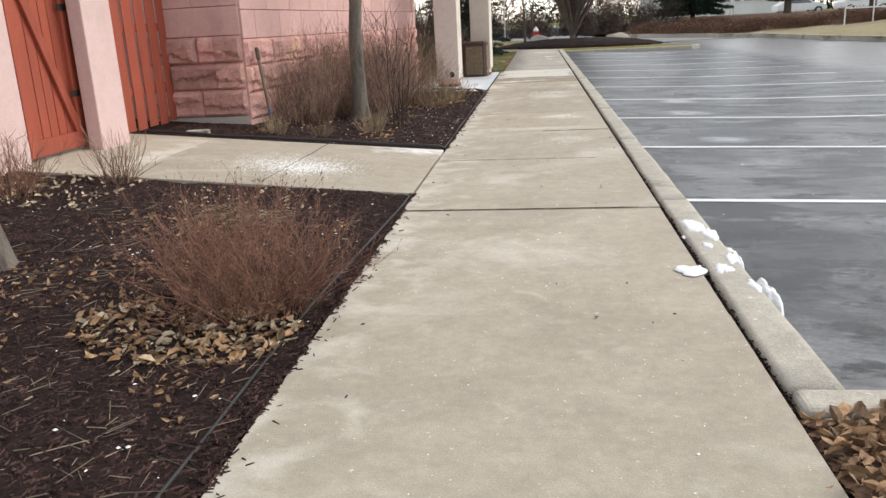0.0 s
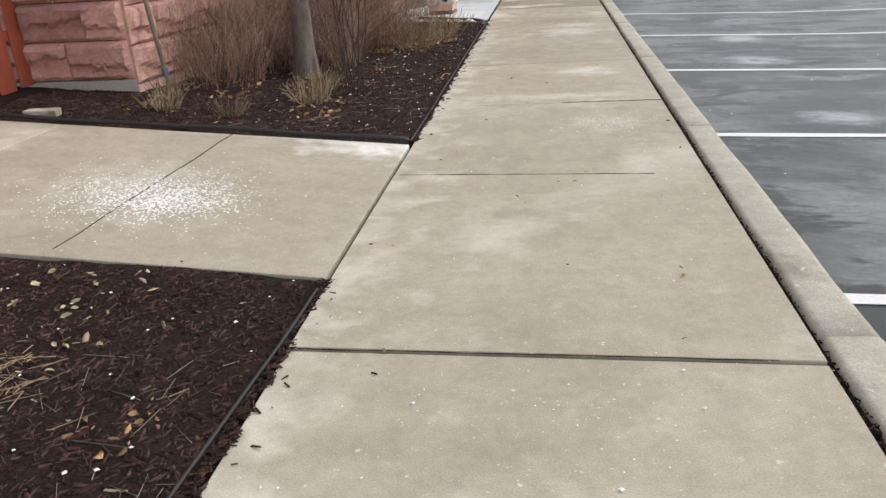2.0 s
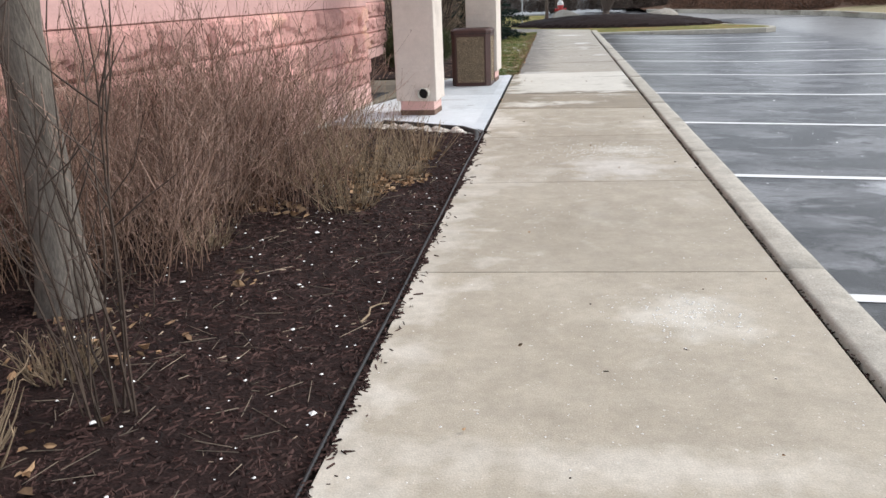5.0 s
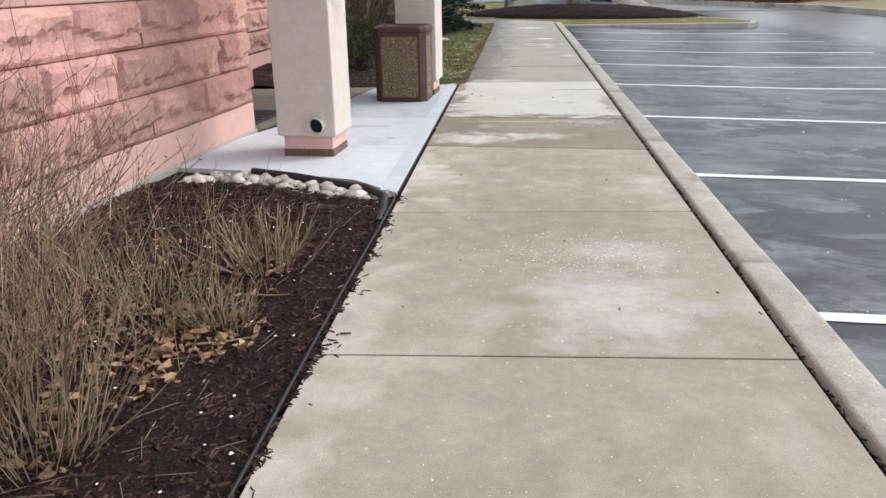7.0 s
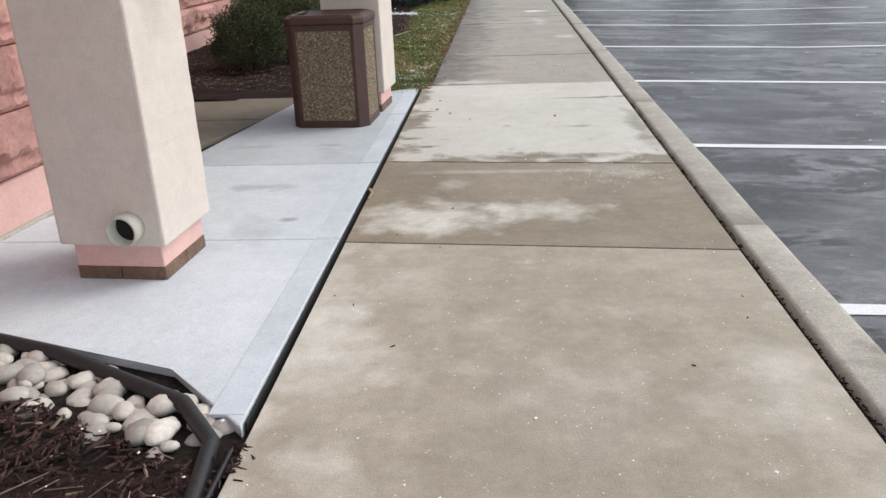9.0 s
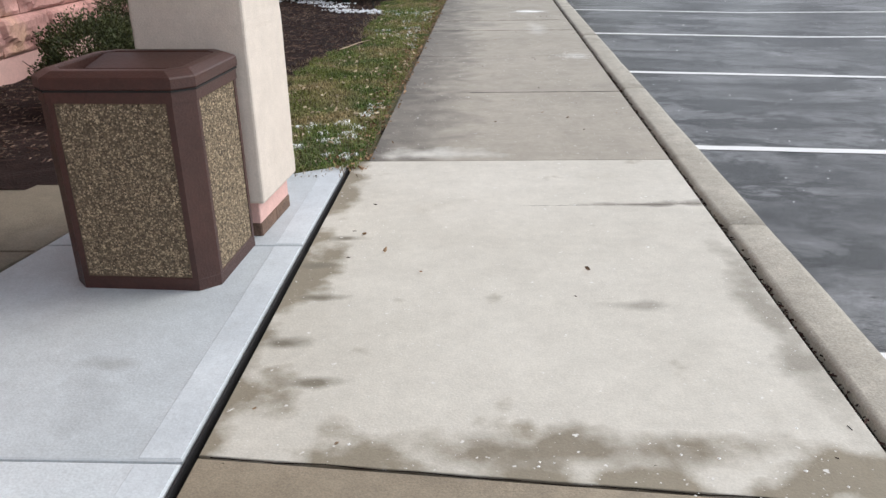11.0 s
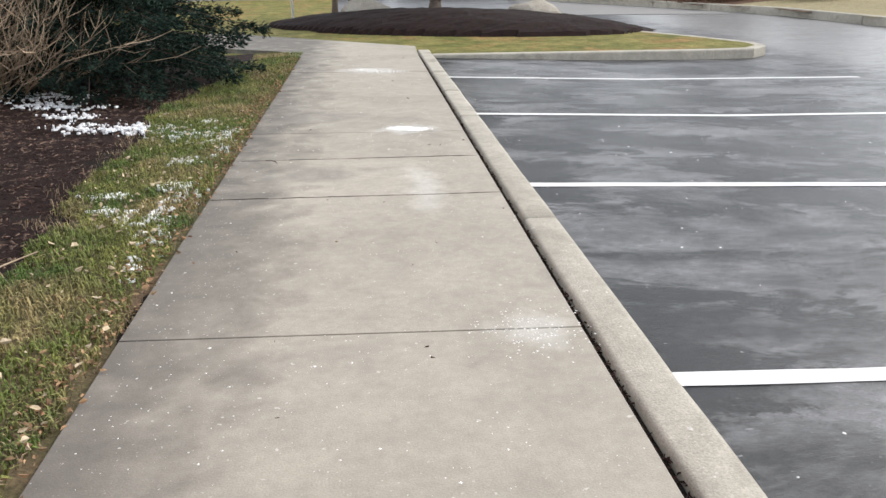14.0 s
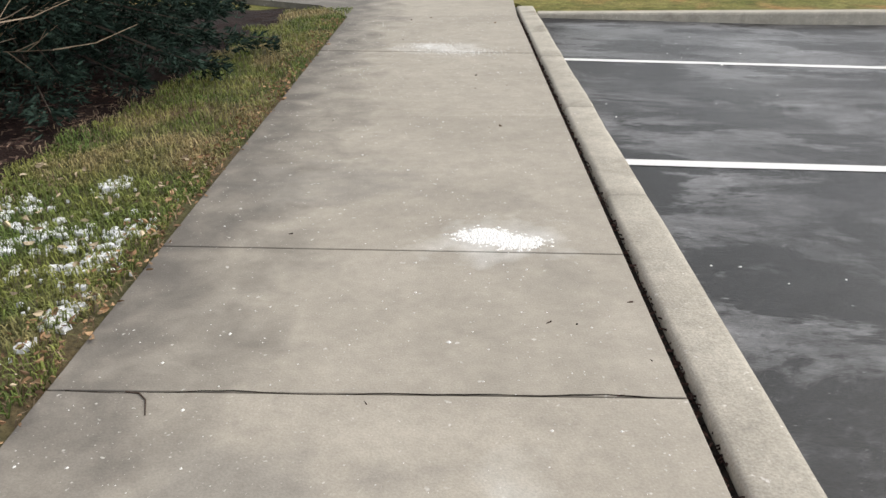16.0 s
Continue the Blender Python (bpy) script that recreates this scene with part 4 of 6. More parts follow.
# grass blades
def blades(name, n, area, seed, height, length, keep, material="blade", label=""):
    rng = random.Random(seed)
    s = Soup()
    for _ in range(n):
        x, y = rng.uniform(area[0], area[1]), rng.uniform(area[2], area[3])
        if not keep(x, y):
            continue
        z = height(x, y)
        L = rng.uniform(*length)
        a = rng.uniform(0, 6.3)
        lean = rng.uniform(0.3, 1.3)
        dx, dy = math.cos(a), math.sin(a)
        wd = rng.uniform(0.0016, 0.0032)
        b = (x, y, z - 0.004)
        m = (x + dx * L * 0.35 * lean, y + dy * L * 0.35 * lean, z + L * 0.6)
        e = (x + dx * L * lean * 0.9, y + dy * L * lean * 0.9, z + L * (0.85 - 0.3 * lean))
        s.add([(b[0] - dy * wd, b[1] + dx * wd, b[2]), (b[0] + dy * wd, b[1] - dx * wd, b[2]), (m[0] + dy * wd, m[1] - dx * wd, m[2]), (m[0] - dy * wd, m[1] + dx * wd, m[2]), e], [(0, 1, 2, 3), (3, 2, 4)])
    return obj(name, s.mesh(name), material, kind="stuff", label=label, category="grass")


strip_z = lambda x, y: -0.012 + bumps(x, y, 0.02)
blades("grass", 62000, (-2.4, -1.17, 22.75, 31.8), 41, strip_z, (0.02, 0.065), lambda x, y: x > lawn_edge(y) - 0.06 + 0.2 * noise.noise((x * 3, y * 3, 0)) and x < -1.2 + 0.06 * noise.noise((y * 4, 0, 0)) and y > 22.46 - 0.55 * (x + 1.28), label="short green and straw-coloured winter grass")
blades("grass", 16000, (-2.4, -1.17, 31.8, 36.8), 42, strip_z, (0.03, 0.07), lambda x, y: x > lawn_edge(y) - 0.06 + 0.2 * noise.noise((x * 3, y * 3, 0)), label="short green and straw-coloured winter grass")
blades("grass", 4000, (0.66, 3, -1, 3.36), 43, lambda x, y: -0.03 + bumps(x, y, 0.03), (0.03, 0.08), lambda x, y: True, "straw", "dead straw-coloured grass at the end of the walk")

blades("dry_grass", 9000, (-2.6, -1.17, 22.6, 33.5), 44, strip_z, (0.02, 0.06), lambda x, y: y > 22.46 - 0.55 * (x + 1.28) and (abs(x - lawn_edge(y)) < 0.18 + 0.15 * noise.noise((x * 3, y * 3, 0)) or (y < 23.5 + 0.4 * noise.noise((x * 3, y * 2, 4)) and x > lawn_edge(y)) or x > -1.30), "straw", "dead straw-coloured grass at the rim of the strip")

# snow crusts on the grass and mulch
for i, (x, y, rx, ry) in enumerate(((-1.30, 24.40, 0.06, 0.09), (-1.335, 24.15, 0.05, 0.06), (-1.675, 23.78, 0.07, 0.05), (-1.46, 23.85, 0.05, 0.05), (-1.35, 23.78, 0.06, 0.06), (-1.395, 23.48, 0.05, 0.05), (-1.35, 23.60, 0.04, 0.05), (-1.46, 23.36, 0.06, 0.05), (-1.655, 23.22, 0.03, 0.03), (-1.416, 23.10, 0.03, 0.03), (-1.32, 23.08, 0.03, 0.03), (-1.60, 23.55, 0.05, 0.04), (-1.33, 27.46, 0.05, 0.10), (-1.33, 27.92, 0.07, 0.16), (-1.42, 28.25, 0.08, 0.14), (-1.53, 28.30, 0.09, 0.10), (-1.39, 28.42, 0.06, 0.08), (-1.70, 28.42, 0.07, 0.06), (-1.33, 28.76, 0.07, 0.16), (-1.46, 28.95, 0.08, 0.12), (-1.77, 28.70, 0.09, 0.06), (-1.335, 29.98, 0.08, 0.14), (-1.5, 29.6, 0.07, 0.10), (-1.50, 30.41, 0.14, 0.14), (-1.33, 30.52, 0.08, 0.20), (-1.75, 30.60, 0.16, 0.18), (-2.02, 30.87, 0.16, 0.16), (-2.20, 30.90, 0.16, 0.18), (-2.60, 30.88, 0.22, 0.16), (-3.18, 31.95, 0.32, 0.14), (-3.7, 32.45, 0.40, 0.18), (-4.14, 32.68, 0.45, 0.20), (-4.9, 32.5, 0.5, 0.24), (-5.6, 32.3, 0.35, 0.2), (-2.85, 31.4, 0.18, 0.10), (-1.62, 31.2, 0.08, 0.10))):
    rng = random.Random(i)
    crust = Soup()
    for _ in range(int(34 + 4200 * rx * ry)):
        px, py = x + rng.gauss(0, 0.7) * rx, y + rng.gauss(0, 0.7) * ry
        if noise.noise((px * 9, py * 9, 5)) < -0.18:
            continue
        pz = strip_z(px, py) + (0.013 if px > -2.2 else 0.016 + 0.04 * (-2.2 - px))
        r = rng.choice((0.004, 0.006, 0.009, 0.014, 0.021)) * rng.uniform(0.7, 1.2)
        a0, k = rng.uniform(0, 6.3), 9
        lo = [(px + r * rng.uniform(0.65, 1.4) * math.cos(a0 + 6.283 * j / k), py + r * rng.uniform(0.65, 1.4) * math.sin(a0 + 6.283 * j / k), pz - 0.012) for j in range(k)]
        mid_ = [(px + (q[0] - px) * 0.9, py + (q[1] - py) * 0.9, pz + r * rng.uniform(0.0, 0.15)) for q in lo]
        hi = [(px + (q[0] - px) * 0.5, py + (q[1] - py) * 0.5, pz + r * rng.uniform(0.15, 0.32)) for q in lo]
        crust.add(lo + mid_ + hi, [(j, (j + 1) % k, k + (j + 1) % k, k + j) for j in range(k)] + [(k + j, k + (j + 1) % k, 2 * k + (j + 1) % k, 2 * k + j) for j in range(k)] + [tuple(range(2 * k, 3 * k))])
    obj("snow_crust", crust.mesh("snow_crust"), "snow", kind="stuff", label="thin broken crust of melting snow on grass", category="snow")

# ---- building ----
WA, WB = Vector((-3.82, 10.60)), Vector((-2.99, 19.40))
building = prism([(-3.90, 10.68), (-3.07, 19.36), (-12, 20.0), (-12, 11.2)], -0.1, 4.3)
obj("wall_main", building, "mortar", kind="structure", label="solid core of the pink stone building wall", category="wall")
obj("wall_far", prism([(-4.68, 22.8), (-4.68, 28.2), (-14, 28.2), (-14, 22.8)], -0.1, 4.3), "mortar", kind="structure", label="solid core of the far pink stone wall", category="wall")
obj("wall_entry", box(-9.3, 19.6, -0.1, -9.0, 23.2, 4.3), "pale_wall", kind="structure", label="plain pale wall at the back of the entrance", category="wall")
# added backdrop: its pale colour supplies the brightness between the fence boards
obj("wall_yard", box(-8.3, 2.0, -0.1, -8.0, 11.4, 2.2), "pale_wall", kind="structure", label="plain pale backdrop wall added to brighten the gaps of the wooden fence", category="wall")


def rough_mesh(L, h, seed):
    """A split-faced block: a swelling front with broken scoops along its lower half."""
    rng = random.Random(seed)
    nx, nz = (20 if L > 0.5 else 11), 11
    q = seed * 3.7
    tilt, lean = rng.uniform(-0.03, 0.03), rng.uniform(-0.02, 0.025)
    v, f = [], []
    for j in range(nz + 1):
        for i in range(nx + 1):
            u, w = i / nx, j / nz
            if 0 < i < nx:
                u += rng.uniform(-0.25, 0.25) / nx
            if 0 < j < nz:
                w += rng.uniform(-0.25, 0.25) / nz
            px, pz = u * L, w * h
            rim = 0.42 + 0.36 * noise.noise((px * 4.5 + q, q, 0.3)) + 0.16 * noise.noise((px * 13 + q, q, 1.3))
            drop = max(0.0, min(1.0, (rim - w) / 0.085))
            d = 0.064 + tilt * (u - 0.5) + lean * (w - 0.5) + 0.016 * noise.noise((px * 5 + q, pz * 6, 2.0))
            d += 0.010 * noise.noise((px * 17 + q, pz * 17, 5.0)) + 0.004 * noise.noise((px * 45, pz * 45 + q, 7.0))
            d -= drop * drop * (3 - 2 * drop) * (0.044 + 0.024 * noise.noise((px * 6 + q, pz * 8, 9.0))) * (0.35 + 0.65 * min(1.0, w / 0.3))
            edge = min(u * L, (1 - u) * L, w * h, (1 - w) * h)
            d = max(0.004, min(d, 0.012 + edge * 1.5))
            v.append(((u - 0.5) * L, -d, (w - 0.5) * h))
    for j in range(nz):
        for i in range(nx):
            a = j * (nx + 1) + i
            f.append((a, a + 1, a + nx + 2, a + nx + 1))
    b = len(v)
    v += [(-L / 2, 0.09, -h / 2), (L / 2, 0.09, -h / 2), (L / 2, 0.09, h / 2), (-L / 2, 0.09, h / 2)]
    f += [(b, b + 1, *range(nx, -1, -1)), (*range(nz * (nx + 1), nz * (nx + 1) + nx + 1), b + 2, b + 3)]
    f += [(b + 1, b + 2, *[(nx + 1) * (j + 1) - 1 for j in range(nz, -1, -1)]), (b + 3, b, *[(nx + 1) * j for j in range(nz + 1)])]
    return mesh("block", v, f)


def smooth_mesh(L, h):
    me = bpy.data.meshes.new("block")
    bm = box(-L / 2, -0.02, -h / 2, L / 2, 0.09, h / 2, 0.006, 1)
    bm.to_mesh(me)
    bm.free()
    return me


BL, CH = 0.78, 0.325
ROUGH = {q: [rough_mesh(BL * q - 0.008, CH - 0.008, 50 + k + int(q * 100)) for k in range(9 if q == 1 else 3)] for q in (1, 0.5)}
SMOOTH = {q: smooth_mesh(BL * q - 0.006, 0.345 - 0.006) for q in (1, 0.5)}
COURSES = [(0.28, CH, True), (0.605, CH, True), (0.93, CH, True), (1.255, 0.345, False), (1.60, 0.345, False), (1.945, CH, True), (2.27, CH, True), (2.595, CH, True), (2.92, CH, True)]


def stone_wall(name, a, b, label, base=0.0, top=9, plinth="pink_paint"):
    """Courses of blocks from a to b, facing the right-hand side of that way."""
    d = b - a
    n_len, ang = d.length, math.degrees(math.atan2(d.y, d.x))
    wall = empty(name, a.x, a.y, base, label, "wall", ang, kind="structure")
    bm = box(0, -0.012, -0.3, n_len, 0.09, 0.272, 0.008)
    part("plinth", bm, plinth, wall, "smooth plinth")
    part("footing", box(0, -0.035, -0.4, n_len, 0.09, 0.02, 0.01), "foundation", wall, "raw grey concrete footing")
    for c, (z, h, rough) in enumerate(COURSES[:top]):
        s = 0.0
        first = True
        while s < n_len - 0.05:
            q = 0.5 if (first and c % 2) else 1
            L = BL * q
            first = False
            if s + L > n_len + 0.05:
                if n_len - s < 0.2:
                    break
                q, L = 0.5, BL * 0.5
            me = RND.choice(ROUGH[q]) if rough else SMOOTH[q]
            o = obj("block", me, "stone_rough" if rough else "stone_smooth", wall)
            o.matrix_basis = pose(min(s + L / 2, n_len - L / 2), 0 if not rough else RND.uniform(-0.008, 0.004), z + h / 2)
            s += L
    return wall


stone_wall("wall_stone", WA, WB, "pink split-faced stone block wall with a smooth pink band")
stone_wall("wall_return", Vector((-5.2, 10.64)), Vector((-3.83, 10.61)), "pink split-faced stone block wall beside the fence", 0.05, 9, "foundation")
stone_wall("wall_stone_far", Vector((-4.58, 22.75)), Vector((-4.58, 28.1)), "pink split-faced stone wall beyond the entrance")
stone_wall("wall_end", Vector((-3.0, 19.41)), Vector((-6.1, 19.62)), "end of the pink split-faced stone wall at the entrance")

# canopy over the entrance on stuccoed columns
canopy = empty("canopy", 0, 0, 0, "beige stucco entrance canopy on square columns", "canopy", kind="structure")
part("soffit", prism([(-6, 17.9), (-1.78, 17.9), (-1.28, 22.5), (-6, 22.9)], 2.95, 3.05), "stucco", canopy)
part("fascia", prism([(-6.05, 17.82), (-1.7, 17.82), (-1.2, 22.6), (-6.05, 23.0)], 3.05, 3.5), "stucco", canopy)


def column(x, y, rz, label, pipe):
    col = empty("column", x, y, 0, label, "column", rz)
    bm = box(-0.245, -0.245, 0.17, 0.245, 0.245, 2.96, 0.012, 2)
    for i in range(56):
        cut = 0.19 + 0.03 * i
        bmesh.ops.bisect_plane(bm, geom=bm.verts[:] + bm.edges[:] + bm.faces[:], plane_co=(0, 0, cut), plane_no=(0, 0, 1))
    for v in bm.verts:
        if abs(v.co.x) > 0.22 and abs(v.co.y) > 0.22 and v.co.z < 1.9:
            w = noise.noise((v.co.x * 9 + x, v.co.y * 9 + y, v.co.z * 11))
            k = 1 - 0.022 * max(0.0, w - 0.15) - 0.003 * noise.noise((v.co.z * 40, v.co.x * 20, 1.0))
            v.co.x, v.co.y = v.co.x * k, v.co.y * k
        if v.co.z < 0.19:
            v.co.z += 0.008 * noise.noise((v.co.x * 14, v.co.y * 14, 3.0))
    part("shaft", bm, "stucco", col)
    part("base", box(-0.205, -0.205, 0.06, 0.205, 0.205, 0.172, 0.004), "pink_paint", col, "pink painted brick base")
    for k in range(4):
        for j in range(2):
            b = box(-0.207 + 0.208 * j, -0.209, 0.0, -0.003 + 0.208 * j, -0.15, 0.062, 0.003)
            bmesh.ops.rotate(b, verts=b.verts, cent=(0, 0, 0), matrix=Matrix.Rotation(math.pi / 2 * k, 3, "Z"))
            part("brick", b, "brick_dirty", col)
    if pipe:
        b = lathe([(0.068, 0.0), (0.068, 0.11), (0.060, 0.11), (0.060, 0.005)], 22, "y")
        p = part("drain_pipe", b, "pvc", col, "open white plastic drain pipe")
        p.location = (0.10, -0.215, 0.265)
        smooth(p)
        # flat black disc painted in for the shade deep in the bore
        h = part("pipe_hole", lathe([(0.059, 0.0), (0.059, 0.02)], 22, "y"), "black", col)
        h.location = (0.10, -0.235, 0.265)
    return col


column(-2.14, 18.43, -4, "square beige stucco column with a drain pipe at its foot", True)
column(-1.67, 21.95, -4, "square beige stucco column beside the litter bin", False)

# litter bin with pebble-faced panels
def litter_bin(x, y, rz):
    b = empty("litter_bin", x, y, 0, "brown square litter bin with tan pebble panels", "litter bin", rz, kind="")
    W, Dp, c, H = 0.30, 0.27, 0.065, 0.80

    def oct_(w, d, ch):
        return [(-w + ch, -d), (w - ch, -d), (w, -d + ch), (w, d - ch), (w - ch, d), (-w + ch, d), (-w, d - ch), (-w, -d + ch)]

    part("body", prism(oct_(W - 0.012, Dp - 0.012, c), 0.0, H - 0.02, 0.0), "brown_metal", b)
    part("foot", prism(oct_(W, Dp, c), 0.0, 0.055, 0.008), "brown_metal", b)
    part("collar", prism(oct_(W + 0.004, Dp + 0.004, c), H - 0.062, H - 0.012, 0.006), "brown_metal", b)
    for sx, sy in ((1, 1), (1, -1), (-1, 1), (-1, -1)):
        cx, cy = sx * (W - 0.03), sy * (Dp - 0.03)
        part("corner_post", prism([(cx - 0.058 * sx * (1 if sx * sy > 0 else 1), sy * Dp), (sx * (W - c), sy * Dp), (sx * W, sy * (Dp - c)), (sx * W, cy - 0.058 * sy), (sx * (W - 0.03), cy - 0.058 * sy), (cx - 0.058 * sx, sy * (Dp - 0.03))][:: 1 if sx * sy < 0 else -1], 0.05, H - 0.058), "brown_metal", b)
    rng = random.Random(5)
    for k, (w, off) in enumerate(((W - 0.088, Dp), (Dp - 0.088, W), (W - 0.088, Dp), (Dp - 0.088, W))):
        rot = Matrix.Rotation(math.pi / 2 * k, 3, "Z")
        bm = box(-w, -off + 0.004, 0.055, w, -off + 0.02, H - 0.062)
        bmesh.ops.rotate(bm, verts=bm.verts, cent=(0, 0, 0), matrix=rot)
        pan = part("panel", bm, "aggregate", b, "tan exposed-pebble panel")
        if k in (0, 1):
            s = Soup()
            for _ in range(7600):
                u, v, r = rng.uniform(-w + 0.004, w - 0.004), rng.uniform(0.06, H - 0.067), rng.uniform(0.0024, 0.0052)
                tilt = rng.uniform(0, 6.3)
                pts = [Vector((u + r * rng.uniform(0.7, 1.2) * math.cos(tilt + a), -off + 0.004, v + r * rng.uniform(0.7, 1.2) * math.sin(tilt + a))) for a in (0, 1.57, 3.14, 4.71)] + [Vector((u, -off + 0.004 - r * 0.7, v))]
                s.add([tuple(rot @ q) for q in pts], [(0, 1, 4), (1, 2, 4), (2, 3, 4), (3, 0, 4)])
            tagged(obj("grit", s.mesh("grit"), "grit", pan), kind="stuff")
    # cast lid: a rounded rim, a sunken throat and a slanting baffle at the back
    bm = bmesh.new()
    rims = []
    for grow, z, ch in ((0.006, H - 0.014, c), (0.010, H - 0.010, c), (0.010, H + 0.024, c), (0.006, H + 0.030, c), (-0.022, H + 0.048, c), (-0.028, H + 0.050, c), (-0.060, H + 0.050, c * 0.7), (-0.065, H + 0.045, c * 0.6), (-0.070, H - 0.10, c * 0.6)):
        rims.append([bm.verts.new((*p, z)) for p in oct_(W + grow, Dp + grow, ch)])
    for a, z in zip(rims, rims[1:]):
        for i in range(8):
            bm.faces.new((a[i], a[(i + 1) % 8], z[(i + 1) % 8], z[i]))
    bmesh.ops.recalc_face_normals(bm, faces=bm.faces)
    part("lid", bm, "brown_metal", b, "brown lid with a square throat")
    fl = box(-W + 0.072, 0.0, -0.006, W - 0.072, 0.20, 0.006, 0.003)
    bmesh.ops.rotate(fl, verts=fl.verts, cent=(0, 0, 0), matrix=Matrix.Rotation(radians(9), 3, "X"))
    bmesh.ops.translate(fl, verts=fl.verts, vec=(0, -0.005, H + 0.010))
    part("flap", fl, "brown_metal", b, "slanting brown flap in the throat")
    seam = prism(oct_(W + 0.0075, Dp + 0.0075, c), H - 0.022, H - 0.016)
    part("seam", seam, "black", b, "dark seam under the lid")
    # added black block for the dark void below the throat, enclosed by the body
    part("liner", box(-W + 0.1, -Dp + 0.1, 0.1, W - 0.1, Dp - 0.1, 0.55), "black", b, "black block for the shade inside the bin")
    return b


litter_bin(-1.795, 21.435, -3)

# ---- wooden gate, fence and posts ----
def post(x0, y0, x1, y1, z, h, label):
    p = empty("gate_post", (x0 + x1) / 2, (y0 + y1) / 2, z, label, "post")
    part("shaft", box(x0 - (x0 + x1) / 2, y0 - (y0 + y1) / 2, -0.1, x1 - (x0 + x1) / 2, y1 - (y0 + y1) / 2, h, 0.012, 2), "post_paint", p)
    part("cap", box(x0 - (x0 + x1) / 2 - 0.04, y0 - (y0 + y1) / 2 - 0.04, h, x1 - (x0 + x1) / 2 + 0.04, y1 - (y0 + y1) / 2 + 0.04, h + 0.09, 0.015), "post_paint", p)


post(-4.64, 8.26, -4.49, 8.80, 0.28, 2.4, "square pink painted masonry gate post")
post(-5.05, 6.55, -4.68, 7.40, 0.27, 2.4, "square pink painted masonry post beside the mulch bed")
gate = empty("wooden_gate", -4.71, 7.42, 0.31, "closed red-orange board gate with a diagonal brace", "gate")
GW, GH = 0.93, 2.0
for i in range(7):
    part("board", box(-0.045, 0.012 + i * GW / 7, 0.03, -0.02, (i + 1) * GW / 7, GH, 0.004), "orange_wood", gate)
for z in (0.02, GH - 0.22):
    part("rail", box(-0.02, 0.0, z, 0.02, GW, z + 0.15, 0.005), "orange_wood", gate)
for y in (0.0, GW - 0.11):
    part("stile", box(-0.022, y, 0.02, 0.022, y + 0.11, GH, 0.005), "orange_wood", gate)
br = box(-0.018, -0.05, 0, 0.018, 0.05, 2.0, 0.004)
bmesh.ops.rotate(br, verts=br.verts, cent=(0, 0, 0), matrix=Matrix.Rotation(radians(24), 3, "X"))
o = part("brace", br, "orange_wood", gate, "diagonal brace")
o.location = (0.0, GW - 0.08, 0.12)
part("jamb", box(-0.05, GW + 0.012, -0.03, 0.05, GW + 0.17, GH + 0.2, 0.005), "orange_wood", gate, "red-orange gate jamb")
part("hinge", box(0.02, GW - 0.16, 1.3, 0.028, GW - 0.02, 1.36, 0.002), "iron", gate, "dark iron hinge")
part("hinge", box(0.02, GW - 0.16, 0.5, 0.028, GW - 0.02, 0.56, 0.002), "iron", gate, "dark iron hinge")
fence = empty("wooden_fence", -4.79, 8.72, 0.28, "red-orange board fence with narrow gaps", "fence")
FL = 1.96
for i in range(7):
    part("board", box(-0.008, 0.033 + i * FL / 7, 0.03 - 0.01 * (i % 2), 0.005, -0.033 + (i + 1) * FL / 7, 2.05, 0.003), "orange_wood", fence)
for z in (0.42, 1.12, 1.85):
    part("rail", box(-0.05, 0.0, z, -0.0105, FL, z + 0.09, 0.004), "orange_wood", fence)
part("top_rail", box(-0.06, 0.0, 1.93, 0.04, FL, 2.12, 0.006), "orange_wood", fence)
pv = empty("paver", -4.1, 9.62, 0.225, "loose pale concrete paver lying on the mulch", "paver", 4)
part("paver_body", box(-0.13, -0.05, 0, 0.13, 0.05, 0.06, 0.01, 2), "concrete_pale", pv)

